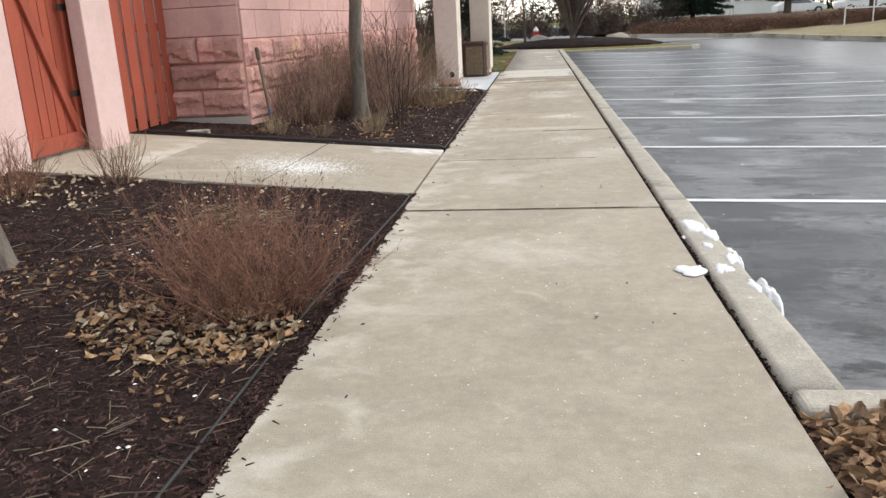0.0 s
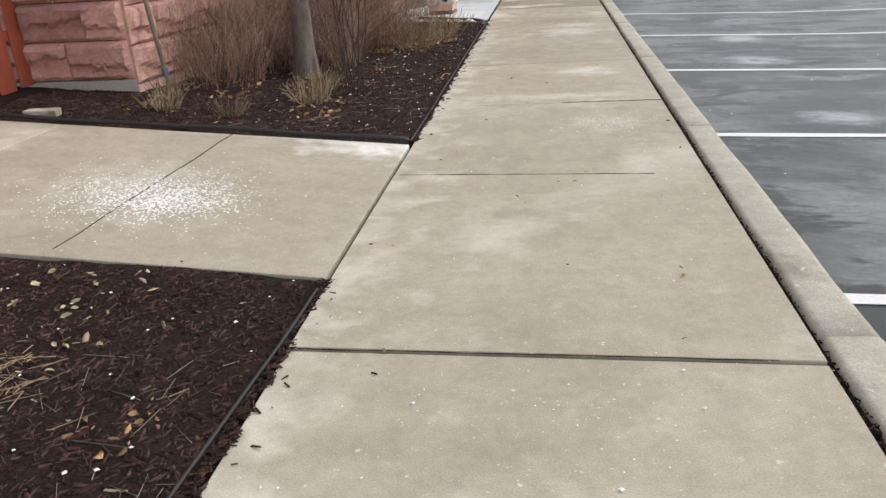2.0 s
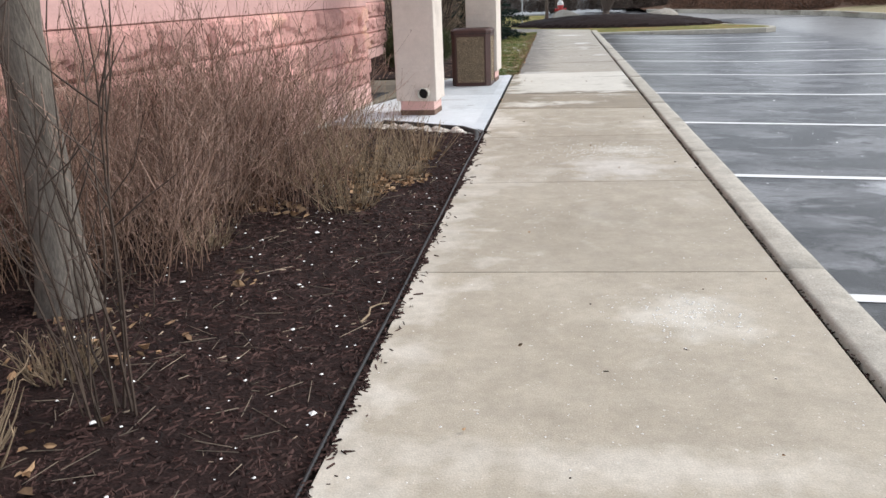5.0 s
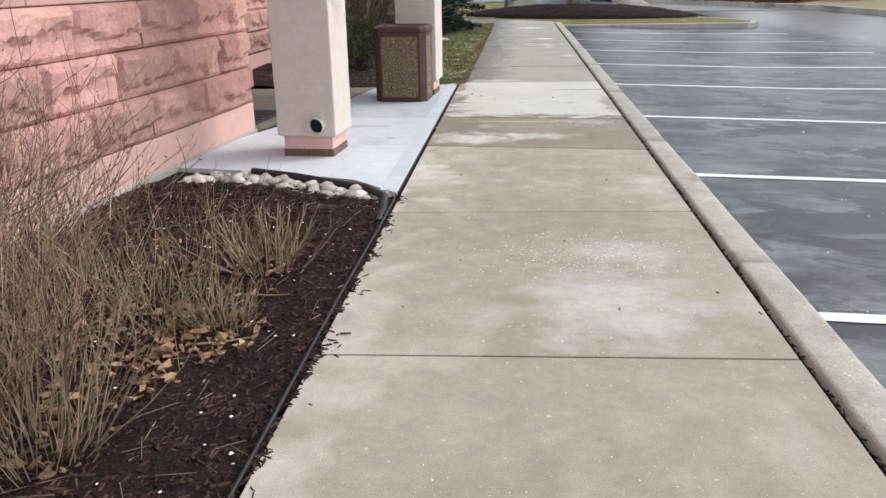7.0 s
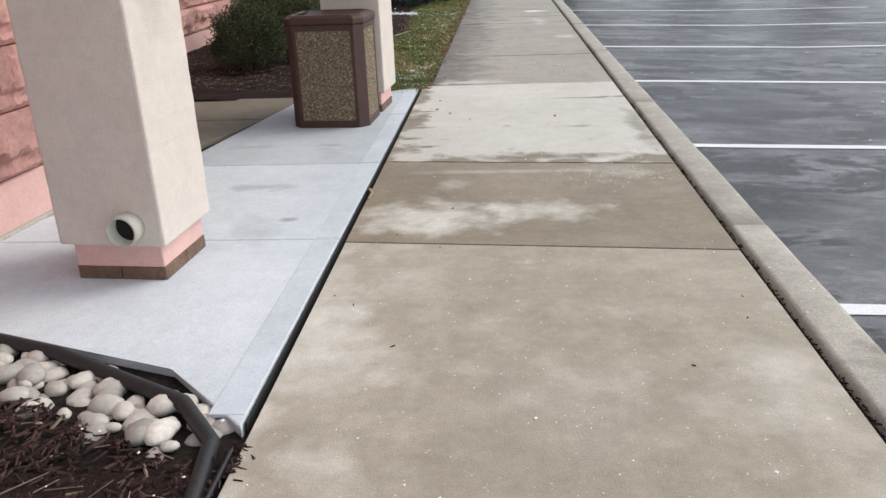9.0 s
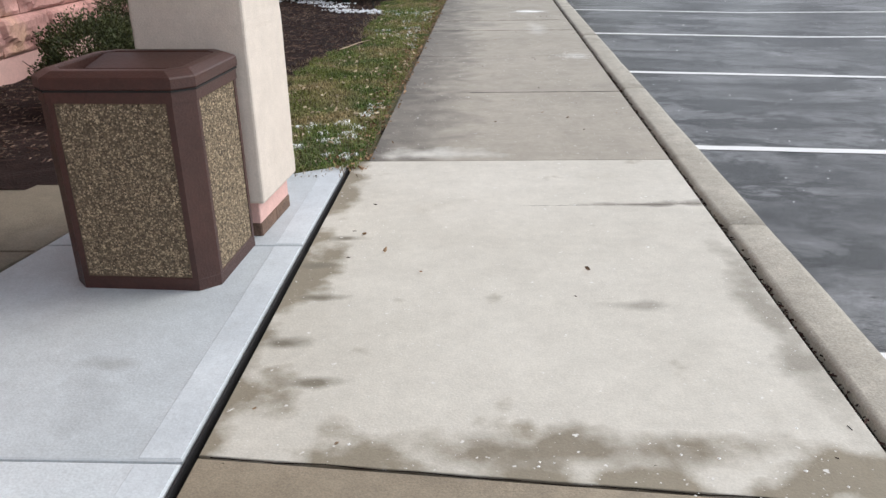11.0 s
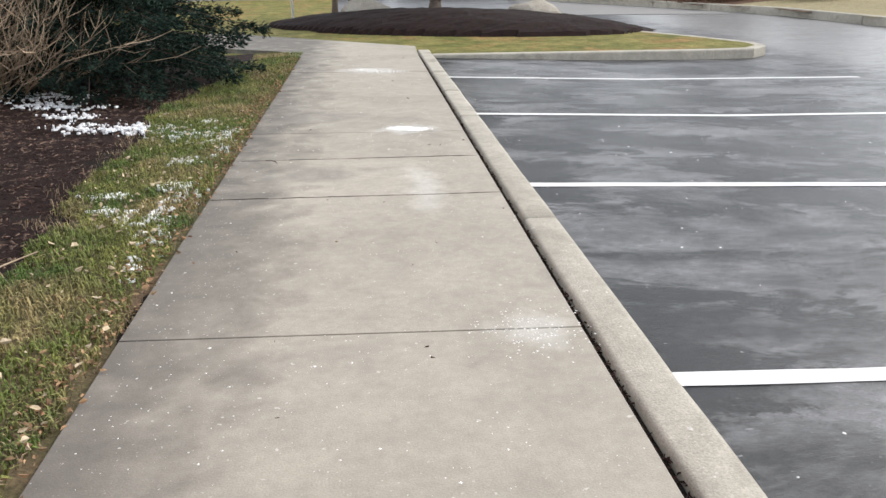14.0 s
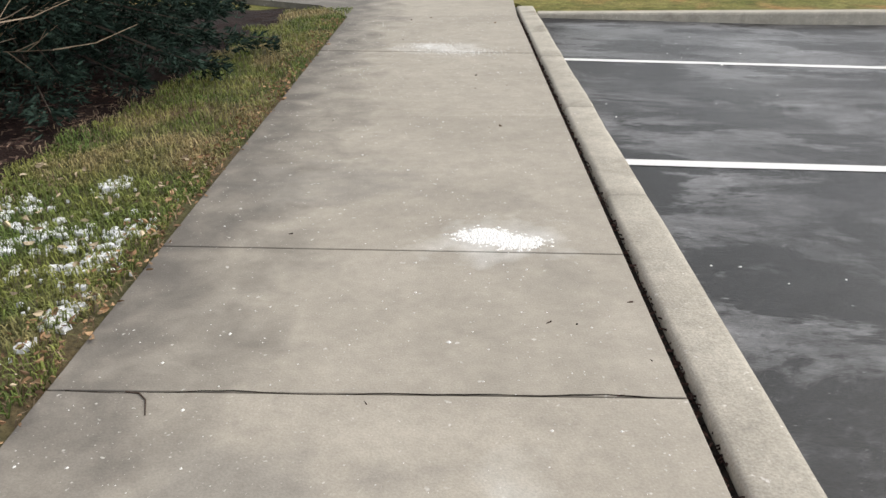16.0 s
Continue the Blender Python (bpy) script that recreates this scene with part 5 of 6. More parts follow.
# ---- plants by the wall ----
def twigs(n, height, radius, seed, thick=0.0035, lean=0.22, forks=3, wob=0.16, base=0.35, fuzz=0):
    """A clump of thin branching stems."""
    rng = random.Random(seed)
    s, w = Soup(), Soup()
    for _ in range(n):
        a, r = rng.uniform(0, 6.3), radius * base * math.sqrt(rng.random())
        p = Vector((r * math.cos(a), r * math.sin(a), -0.03))
        out = Vector((math.cos(a), math.sin(a), 0))
        d = (Vector((0, 0, 1)) + out * rng.uniform(0, lean * 2.2) + Vector((rng.gauss(0, 0.12), rng.gauss(0, 0.12), 0))).normalized()
        h = height * rng.uniform(0.55, 1.05)
        pts, k = [p.copy()], 5
        for i in range(k):
            d = (d + Vector((rng.gauss(0, wob), rng.gauss(0, wob), rng.gauss(0.03, wob * 0.5)))).normalized()
            p = p + d * h / k
            pts.append(p.copy())
        t = thick * rng.uniform(0.7, 1.6)
        s.limb(pts, [t * (1 - 0.75 * i / k) for i in range(k + 1)])
        for _ in range(forks):
            i = rng.randint(1, k - 1)
            q = pts[i] + (pts[i + 1] - pts[i]) * rng.random()
            e = (pts[i + 1] - pts[i]).normalized() + Vector((rng.gauss(0, 0.5), rng.gauss(0, 0.5), rng.gauss(0.1, 0.3)))
            L = h * rng.uniform(0.12, 0.3)
            m = q + e.normalized() * L * 0.5
            z = m + (e + Vector((rng.gauss(0, 0.3), rng.gauss(0, 0.3), 0.4))).normalized() * L * 0.5
            w.limb([q, m, z], [t * 0.5, t * 0.4, t * 0.2])
            for _ in range(fuzz):
                w.leaf(m + (z - m) * rng.random(), z - m + Vector((rng.gauss(0, L * 0.2), rng.gauss(0, L * 0.2), rng.gauss(0, L * 0.2))), rng.uniform(0.012, 0.03), 0.006, rng, 0.2)
    return s.mesh("stem"), w.mesh("side_twig")


TW = [twigs(225, 1.24, 0.80, 60 + k, 0.0028, 0.22, 7, 0.2, 0.72, 2) for k in range(3)]
TWS = [twigs(12, 1.15, 0.25, 64, 0.0036, 0.03, 7, 0.09, 0.25)]


def shrub(x, y, me, material, label, scale=1.0, rz=0.0, name="bare_shrub", category="shrub", z=None, group=""):
    b = empty(name, x, y, rise(x, y) - 0.02 if z is None else z, label, category, rz, group)
    b.scale = (scale, scale, scale * RND.uniform(0.93, 1.05))
    for part_name, data, m in (("stem", me[0], material), ("side_twig", me[1], "twig_tip" if material in ("twig", "twig_tan") and name == "bare_shrub" and y < 20 else material)):
        tagged(obj(part_name, data, m, b), kind="stuff")
    return b


k = 0
for x, y, sc in ((-3.42, 11.35, 0.75), (-3.6, 11.8, 0.85), (-3.3, 12.5, 1.0), (-2.75, 12.6, 0.82), (-3.15, 13.05, 0.98), (-2.85, 13.65, 0.85), (-3.0, 13.9, 1.05), (-2.5, 14.1, 0.9), (-2.8, 14.7, 0.92)):
    shrub(x, y, TW[k % 3], "twig", "leafless brown twiggy shrub in dark mulch by the wall", sc * 1.02, k * 67, group="shrubs along the wall")
    k += 1
shrub(-2.0, 10.98, TWS[0], "twig_dark", "thin dark leafless sapling shrub in mulch", 1.35, 20)
shrub(-1.64, 4.38, twigs(300, 0.64, 0.55, 71, 0.0019, 0.42, 13, 0.26, 0.5, 1), "twig_red", "wispy red-brown dry shrub over fallen leaves", 1.0)
shrub(-3.67, 6.98, twigs(60, 0.5, 0.3, 72, 0.003, 0.4, 3), "twig", "small dry shrub at the edge of the side path")
shrub(-4.15, 6.3, twigs(120, 0.5, 0.5, 73, 0.003, 0.45, 4), "twig_red", "low dry red-brown shrub beside the pink post")
shrub(-1.93, 13.9, twigs(95, 0.85, 0.5, 76, 0.0024, 0.42, 4, 0.12, 0.35, 1), "twig_olive", "fan-shaped clump of dry tan stalks over fallen leaves")
shrub(-1.98, 15.0, twigs(80, 0.75, 0.45, 75, 0.0024, 0.26, 3, 0.12, 0.6), "twig_olive", "upright clump of dry tan stalks over fallen leaves")
TUFT = [twigs(70, 0.31, 0.27, 80 + k, 0.0046, 0.5, 2, 0.07, 0.5) for k in range(3)]
for i, (x, y, sc) in enumerate(((-2.3, 10.6, 0.95), (-2.77, 10.0, 0.6), (-3.34, 10.05, 0.75), (-3.5, 10.5, 0.7), (-1.68, 14.9, 0.8), (-1.72, 15.69, 1.3), (-2.36, 11.25, 0.75), (-2.5, 12.9, 0.7))):
    shrub(x, y, TUFT[i % 3], "straw", "clump of cut straw-coloured perennial stalks in mulch", sc, i * 50, "stalk_clump", "dry plant", group="cut stalks in the mulch")


def bare_tree(name, x, y, z, r, h, fork, n, spread, seed, material, label, lean=0.0, twig_r=0.006, levels=3):
    rng = random.Random(seed)
    t = empty(name, x, y, z, label, "tree")
    s, b = Soup(), Soup()
    pts = [Vector((0, 0, -0.1)), Vector((0, 0, 0.04)), Vector((0.005, 0, 0.25))] + [Vector((lean * i / 6 + rng.gauss(0, 0.012), rng.gauss(0, 0.012), 0.25 + (fork - 0.25) * i / 6)) for i in range(1, 7)]
    s.limb(pts, [r * 1.75, r * 1.4, r * 1.08] + [r * (1 - 0.035 * i) for i in range(1, 7)], 14)
    tip = pts[-1]

    def grow(p, d, L, rr, lev):
        q, k = [p.copy()], 4
        for _ in range(k):
            d = (d + Vector((rng.gauss(0, 0.12), rng.gauss(0, 0.12), rng.gauss(0.05, 0.06)))).normalized()
            p = p + d * L / k
            q.append(p.copy())
        b.limb(q, [rr * (1 - 0.14 * i) for i in range(k + 1)], 5 if lev > 1 else 3)
        if lev > 0:
            for _ in range(3 if lev > 1 else 4):
                i = rng.randint(1, k)
                e = (d + Vector((rng.gauss(0, 0.5), rng.gauss(0, 0.5), rng.gauss(0.2, 0.25)))).normalized()
                grow(q[i], e, L * rng.uniform(0.45, 0.75), max(twig_r * 0.5, rr * 0.5), lev - 1)

    for i in range(n):
        a = 2 * math.pi * i / n + rng.uniform(-0.4, 0.4)
        d = Vector((spread * math.cos(a), spread * math.sin(a), 1)).normalized()
        grow(tip - Vector((0, 0, rng.uniform(0, 0.25))), d, (h - fork) * rng.uniform(0.5, 0.75), r * rng.uniform(0.4, 0.65), levels - 1)
    smooth(obj("trunk", s.mesh("trunk"), material, t))
    tagged(obj("crown", b.mesh("crown"), material, t), kind="stuff")
    return t


bare_tree("young_tree", -2.70, 11.87, 0.10, 0.098, 5.5, 2.15, 5, 0.55, 3, "bark", "young leafless tree with grey-brown bark in mulch", 0.03)
bare_tree("old_tree", -3.32, 4.7, 0.13, 0.16, 5.5, 2.4, 4, 0.5, 4, "bark", "leafless tree with pale grey bark in the mulch bed")
ty, s_ = bpy.data.objects["young_tree"], Soup()
rng = random.Random(77)
for i in range(9):
    a, L = 0.7 * i + rng.uniform(-0.3, 0.3), rng.uniform(0.35, 0.75)
    p = Vector((0.02, 0, rng.uniform(1.6, 2.1)))
    d = Vector((math.cos(a), math.sin(a), rng.uniform(-0.05, 0.35)))
    pts = [p + d * L * u + Vector((rng.gauss(0, 0.02), rng.gauss(0, 0.02), rng.gauss(0, 0.02))) for u in (0, 0.3, 0.6, 0.85, 1.0)]
    s_.limb(pts, [0.012, 0.009, 0.007, 0.005, 0.002], 5)
    for _ in range(7):
        q = pts[rng.randint(1, 4)]
        e = (d + Vector((rng.gauss(0, 0.6), rng.gauss(0, 0.6), rng.gauss(0.1, 0.4)))).normalized()
        s_.limb([q, q + e * 0.12, q + e * 0.2 + Vector((0, 0, 0.03))], [0.004, 0.003, 0.0015])
tagged(obj("low_branches", s_.mesh("low_branches"), "bark_dark", ty), kind="stuff")
st = empty("garden_stake", -3.60, 10.74, 0.19, "dark metal garden stake with a taped top", "stake", 0)
b = lathe([(0.020, -0.1), (0.019, 0.3), (0.021, 0.75), (0.018, 0.9)], 8)
bmesh.ops.rotate(b, verts=b.verts, cent=(0, 0, 0), matrix=Matrix.Rotation(radians(-6), 3, "Y"))
part("rod", b, "stalk", st)
b = lathe([(0.020, 0.80), (0.027, 0.82), (0.027, 0.94), (0.018, 0.96)], 10)
bmesh.ops.rotate(b, verts=b.verts, cent=(0, 0, 0), matrix=Matrix.Rotation(radians(-6), 3, "Y"))
part("head", b, "bark_dark", st, "dark head")
b = lathe([(0.021, 0.13), (0.025, 0.14), (0.025, 0.19), (0.021, 0.20)], 10)
bmesh.ops.rotate(b, verts=b.verts, cent=(0, 0, 0), matrix=Matrix.Rotation(radians(-6), 3, "Y"))
part("clip", b, "blue_plastic", st, "blue-grey plastic clip")

# river pebbles below the entrance slab
PEB = []
for k in range(5):
    bm = bmesh.new()
    bmesh.ops.create_icosphere(bm, subdivisions=2, radius=1)
    for v in bm.verts:
        v.co *= 1 + 0.16 * noise.noise(v.co * 1.3 + Vector((k * 7, 0, 0)))
    me = bpy.data.meshes.new("pebble")
    bm.to_mesh(me)
    bm.free()
    for p in me.polygons:
        p.use_smooth = True
    PEB.append(me)
bedp = empty("pebble_edge", 0, 0, 0, "strip of pale rounded river pebbles beside the entrance slab", "pebbles")
rng = random.Random(9)
for i in range(150):
    x = rng.uniform(-2.95, -1.33)
    yc = 17.62 + (-1.33 - x) * 0.02 if x < -2.2 else 17.12 + (-1.3 - x) * 0.5
    y = yc + rng.uniform(-0.26, 0.05)
    o = obj("pebble", rng.choice(PEB), "pebble", bedp)
    q = rng.uniform(0.022, 0.05)
    o.matrix_basis = pose(x, y, -0.045 + rng.uniform(0, 0.035), 0, 0, rng.uniform(0, 360)) @ Matrix.Diagonal((q * 1.35, q, q * 0.7, 1))

# ---- evergreen and bare shrubs beyond the entrance ----
def boxwood(x, y, r, h, seed):
    rng = random.Random(seed)
    t = empty("boxwood", x, y, 0.0, "clipped green boxwood shrub in brown mulch", "shrub")
    s, w = Soup(), Soup()
    for _ in range(17000):
        a, c = rng.uniform(0, 6.3), rng.uniform(-0.75, 1)
        f = rng.uniform(0.72, 1.0) * (1 + 0.3 * noise.noise((2.2 * math.cos(a) + seed, 2.2 * math.sin(a), c * 2)) + 0.2 * noise.noise((6 * math.cos(a) + seed, 6 * math.sin(a), c * 6)))
        q = math.sqrt(max(0, 1 - c * c))
        p = Vector((r * f * q * math.cos(a), r * f * q * math.sin(a), h * 0.5 + h * 0.5 * f * c))
        s.leaf(p, Vector((math.cos(a) * q, math.sin(a) * q, c + 0.5)) + Vector((rng.gauss(0, 0.6), rng.gauss(0, 0.6), rng.gauss(0, 0.6))), rng.uniform(0.014, 0.032), 0.013, rng, 0.15)
    for _ in range(60):
        w.limb([Vector((rng.gauss(0, 0.05), rng.gauss(0, 0.05), -0.05)), Vector((rng.gauss(0, r * 0.4), rng.gauss(0, r * 0.4), h * 0.6))], [0.008, 0.003])
    tagged(obj("foliage", s.mesh("foliage"), "box_leaf", t), kind="stuff")
    tagged(obj("branchwork", w.mesh("branchwork"), "twig_dark", t), kind="stuff")


boxwood(-3.0, 25.0, 0.47, 0.75, 1)
boxwood(-3.35, 24.25, 0.42, 0.72, 2)
boxwood(-3.6, 25.9, 0.5, 0.8, 3)
shrub(-3.95, 28.6, twigs(130, 2.4, 0.75, 90, 0.011, 0.22, 7, 0.08, 0.8), "twig_dark", "tall leafless dark-stemmed shrub in brown mulch", 1.0, z=0.0)
shrub(-3.5, 27.4, twigs(16, 1.3, 0.5, 91, 0.006, 0.3, 5, 0.1, 0.7), "twig_dark", "thin leafless dark-stemmed shrub in brown mulch", 1.0, z=0.0)
bare_tree("small_tree", -4.85, 29.0, 0.0, 0.15, 5, 1.6, 5, 0.5, 14, "bark_dark", "leafless tree with dark red-brown bark")
shrub(-4.75, 32.9, twigs(330, 1.35, 1.2, 92, 0.0055, 0.8, 12, 0.24, 0.7), "twig_tan", "arching leafless tan shrub beside the spruce", 1.35, z=0.0)
shrub(-5.3, 33.4, twigs(150, 1.6, 1.2, 93, 0.008, 0.7, 6, 0.2, 0.5), "twig_tan", "arching leafless tan shrub beside the spruce", 1.0, z=0.0)
shrub(-6.3, 31.5, twigs(140, 1.8, 1.2, 94, 0.008, 0.5, 6, 0.2, 0.5), "twig_dark", "leafless dark shrub at the back of the bed", 1.0, z=0.0)


def conifer(name, x, y, z, r, h, seed, whorls, per, label, dense=1.0, size=0.11, lift=0.08):
    rng = random.Random(seed)
    t = empty(name, x, y, z, label, "tree")
    s, w = Soup(), Soup()
    w.limb([Vector((0, 0, -0.1)), Vector((0, 0, h * 0.5)), Vector((0, 0, h))], [r * 0.07, r * 0.045, 0.01], 8)
    for i in range(whorls):
        f = i / whorls
        zz = lift + (h - lift) * f ** 1.12
        L = r * (1 - f) ** 0.85 * rng.uniform(0.85, 1.1)
        for j in range(per):
            a = 2 * math.pi * (j + rng.random()) / per
            Lb = L * rng.uniform(0.75, 1.1)
            d = Vector((math.cos(a), math.sin(a), 0))
            side = Vector((-math.sin(a), math.cos(a), 0))
            pts = [Vector((0, 0, zz + 0.12 * Lb)) + d * Lb * u + Vector((0, 0, Lb * (0.10 * u - 0.42 * u * u + 0.2 * u ** 3))) for u in (0, 0.3, 0.55, 0.8, 1.0)]
            w.limb(pts, [0.012 + 0.01 * Lb, 0.012, 0.009, 0.006, 0.003])
            m = int(58 * dense * Lb / r * 1.4) + 6
            for _ in range(m):
                u = rng.random() ** 0.7
                q = min(3, int(u * 4))
                p = pts[q] + (pts[q + 1] - pts[q]) * (u * 4 - q)
                sd = rng.choice((-1, 1)) * rng.random() * Lb * 0.30 * (1.15 - u)
                p = p + side * sd + Vector((0, 0, rng.gauss(-0.02, 0.03) - abs(sd) * 0.25))
                for _ in range(3):
                    s.leaf(p, d * 0.8 + side * (0.7 if sd > 0 else -0.7) + Vector((rng.gauss(0, 0.35), rng.gauss(0, 0.35), rng.gauss(0.0, 0.4))), size * rng.uniform(0.7, 1.3), size * 0.2, rng, 0.12)
    tagged(obj("crown", s.mesh("crown"), "needle", t), kind="stuff")
    obj("trunk", w.mesh("trunk"), "bark_dark", t)


conifer("spruce", -3.35, 33.65, 0.0, 1.9, 6.5, 5, 30, 15, "dense dark blue-green spruce beside the grass", 3.6, 0.072, 0.12)

# ---- island and the far side ----
isle = [(0.87, 36.98), (5.5, 36.93), (6.2, 37.05), (6.6, 37.45), (6.65, 38.0), (6.2, 39.2), (4.6, 42.5), (2.6, 45.8), (-1.0, 47.4), (-9.0, 48.4), (-9.0, 43.5), (-2.4, 40.5), (0.7, 37.7)]
obj("island_lawn", prism(isle, -0.3, -0.08), "lawn", kind="structure", label="yellowish winter lawn on the kerbed island", category="grass")
ik = empty("island_kerb", 0, 0, 0, "weathered concrete kerb round the island", "kerb", kind="structure")
for a, b2 in zip(isle[:9], isle[1:10]):
    A, B = Vector(a), Vector(b2)
    o = part("kerb_stone", box(0, -0.09, -0.35, (B - A).length + 0.03, 0.09, -0.075, 0.025, 2), "concrete_kerb", ik)
    o.matrix_basis = pose(A.x, A.y, 0, 0, 0, math.degrees(math.atan2(B.y - A.y, B.x - A.x)))


def mound(x, y):
    u, v = x - 1.6, y - 42.3
    c, s_ = math.cos(radians(-22)), math.sin(radians(-22))
    p, q = c * u + s_ * v, -s_ * u + c * v
    e = (p / 4.3) ** 2 + (q / 2.1) ** 2
    return 0.37 * max(0.0, 1 - e) ** 0.75 - 0.03 + (bumps(x, y, 0.03) if e < 1 else 0) - (0.10 if e > 1 else 0)


obj("mulch_mound", sheet("mulch_mound", -3.2, 6.2, 39.1, 45.8, 0.12, mound, lambda x, y: ((x - 1.6) / 4.7) ** 2 + ((y - 42.3) / 3.3) ** 2 < 1), "mulch", kind="structure", label="raised dark mulch mound on the island", category="ground")


def boulder(x, y, z, sx, sy, sz, seed):
    bm = bmesh.new()
    bmesh.ops.create_icosphere(bm, subdivisions=3, radius=1)
    for v in bm.verts:
        v.co *= 1 + 0.3 * noise.noise(v.co * 1.1 + Vector((seed, 0, 0))) + 0.08 * noise.noise(v.co * 4)
        v.co = Vector((v.co.x * sx, v.co.y * sy, v.co.z * sz))
    ob = obj("boulder", bm, "boulder", label="grey-brown boulder set in dark mulch", category="boulder")
    ob.location = (x, y, z)


boulder(3.7, 42.6, 0.16, 0.6, 0.45, 0.32, 3)
boulder(-0.1, 43.4, 0.20, 0.6, 0.4, 0.32, 6)
hyd = empty("fire_hydrant", -0.35, 45.4, 0.0, "red fire hydrant with a white cap on the island", "hydrant")
part("barrel", lathe([(0.16, 0), (0.16, 0.06), (0.11, 0.08), (0.11, 0.62), (0.14, 0.64), (0.14, 0.7)], 12), "red_paint", hyd)
part("bonnet", lathe([(0.14, 0.7), (0.13, 0.8), (0.07, 0.88), (0.03, 0.9), (0.03, 0.95)], 12), "white_paint", hyd, "white bonnet")
for sx in (-1, 1):
    b = lathe([(0.06, 0), (0.06, 0.12), (0.075, 0.12), (0.075, 0.17)], 10, "y")
    o = part("nozzle", b, "red_paint", hyd)
    o.matrix_basis = pose(sx * 0.08, 0, 0.5, 0, 0, 90 * sx)
sp = empty("sign_post", -2.0, 45.3, 0.0, "thin grey steel sign post in the grass", "post")
part("pole", lathe([(0.03, -0.2), (0.03, 2.4)], 8), "steel", sp)
for i, (x, y, r, h, fk, n, sd, sprd) in enumerate(((-0.95, 45.9, 0.07, 7, 1.6, 3, 21, 0.12), (-0.55, 46.2, 0.06, 7, 1.8, 3, 22, 0.12))):
    bare_tree("slim_tree", x, y, 0, r, h, fk, n, sprd, sd, "bark_dark", "slim leafless tree on the island lawn")
col_tree = bare_tree("upright_tree", 1.5, 43.7, 0.15, 0.13, 8, 0.4, 72, 0.36, 31, "bark_dark", "broad leafless upright tree on the mulch mound", 0, 0.02, 3)

obj("far_road", prism([(-80, 49), (8, 48.5), (60, 40), (90, 40), (90, 62), (-80, 62)], -0.5, -0.236), "road", kind="structure", label="pale worn asphalt road beyond the island", category="road")


BANK_EDGE = [(15.2, 24.0), (14.4, 31.0), (13.6, 35.7), (12.7, 40.0), (12.0, 47.2), (9.9, 52.1), (7.9, 56.2), (5.0, 61.0), (2.0, 80.0)]


def bank_x(y):
    """Where the far kerb runs, by its y."""
    for (xa, ya), (xb, yb) in zip(BANK_EDGE, BANK_EDGE[1:]):
        if y <= yb:
            return xa + (xb - xa) * (y - ya) / (yb - ya)
    return BANK_EDGE[-1][0]


def lawn_width(y):
    return max(0.0, min(5.0, (51.0 - y) * 0.9))


def bank(x, y):
    d = max(0.0, (x - bank_x(y)) * 0.9)
    u = max(0.0, min(1.0, (d - 3.0) / 7.0))
    return -0.06 + 0.085 * min(d, 5.0) + 0.45 * u * u * (3 - 2 * u) + 0.04 * noise.noise((x * 0.5, y * 0.5, 0)) * min(1.0, d)


obj("bank_lawn", sheet("bank_lawn", 11.4, 22, 24.4, 49, 0.4, lambda x, y: bank(x, y) + 0.02, lambda x, y: 0 < x - bank_x(y) < lawn_width(y) + 0.5 * noise.noise((x, y, 0))), "bank_grass", kind="structure", label="dull beige winter grass on the far slope", category="grass")
obj("bank", sheet("bank", 2, 75, 24.4, 76, 0.7, bank, lambda x, y: x > bank_x(y) + 0.05), "litter", kind="structure", label="brown leaf-covered bank at the far side of the lot", category="ground")
fk_ = empty("far_kerb", 0, 0, 0, "pale concrete kerb at the foot of the bank", "kerb", kind="structure")
for (xa, ya), (xb, yb) in zip(BANK_EDGE[:7], BANK_EDGE[1:8]):
    A, B = Vector((xa, ya)), Vector((xb, yb))
    n_st = max(1, round((B - A).length / 3))
    for k in range(n_st):
        P, Q = A.lerp(B, k / n_st), A.lerp(B, (k + 1) / n_st)
        o = part("kerb_stone", box(0, -0.10, -0.35, (Q - P).length - 0.01, 0.10, -0.02, 0.03, 2), "concrete_kerb", fk_)
        o.matrix_basis = pose(P.x, P.y, 0, 0, 0, math.degrees(math.atan2(Q.y - P.y, Q.x - P.x)))
obj("far_street", prism([(-120, 74), (120, 74), (120, 96), (-120, 96)], -0.3, 0.55), "road", kind="structure", label="pale street across the bank", category="road")
obj("far_field", prism([(-260, 96.01), (260, 96.01), (260, 330), (-260, 330)], -0.3, 0.4), "lawn", kind="structure", label="distant dull lawn and ground", category="ground")


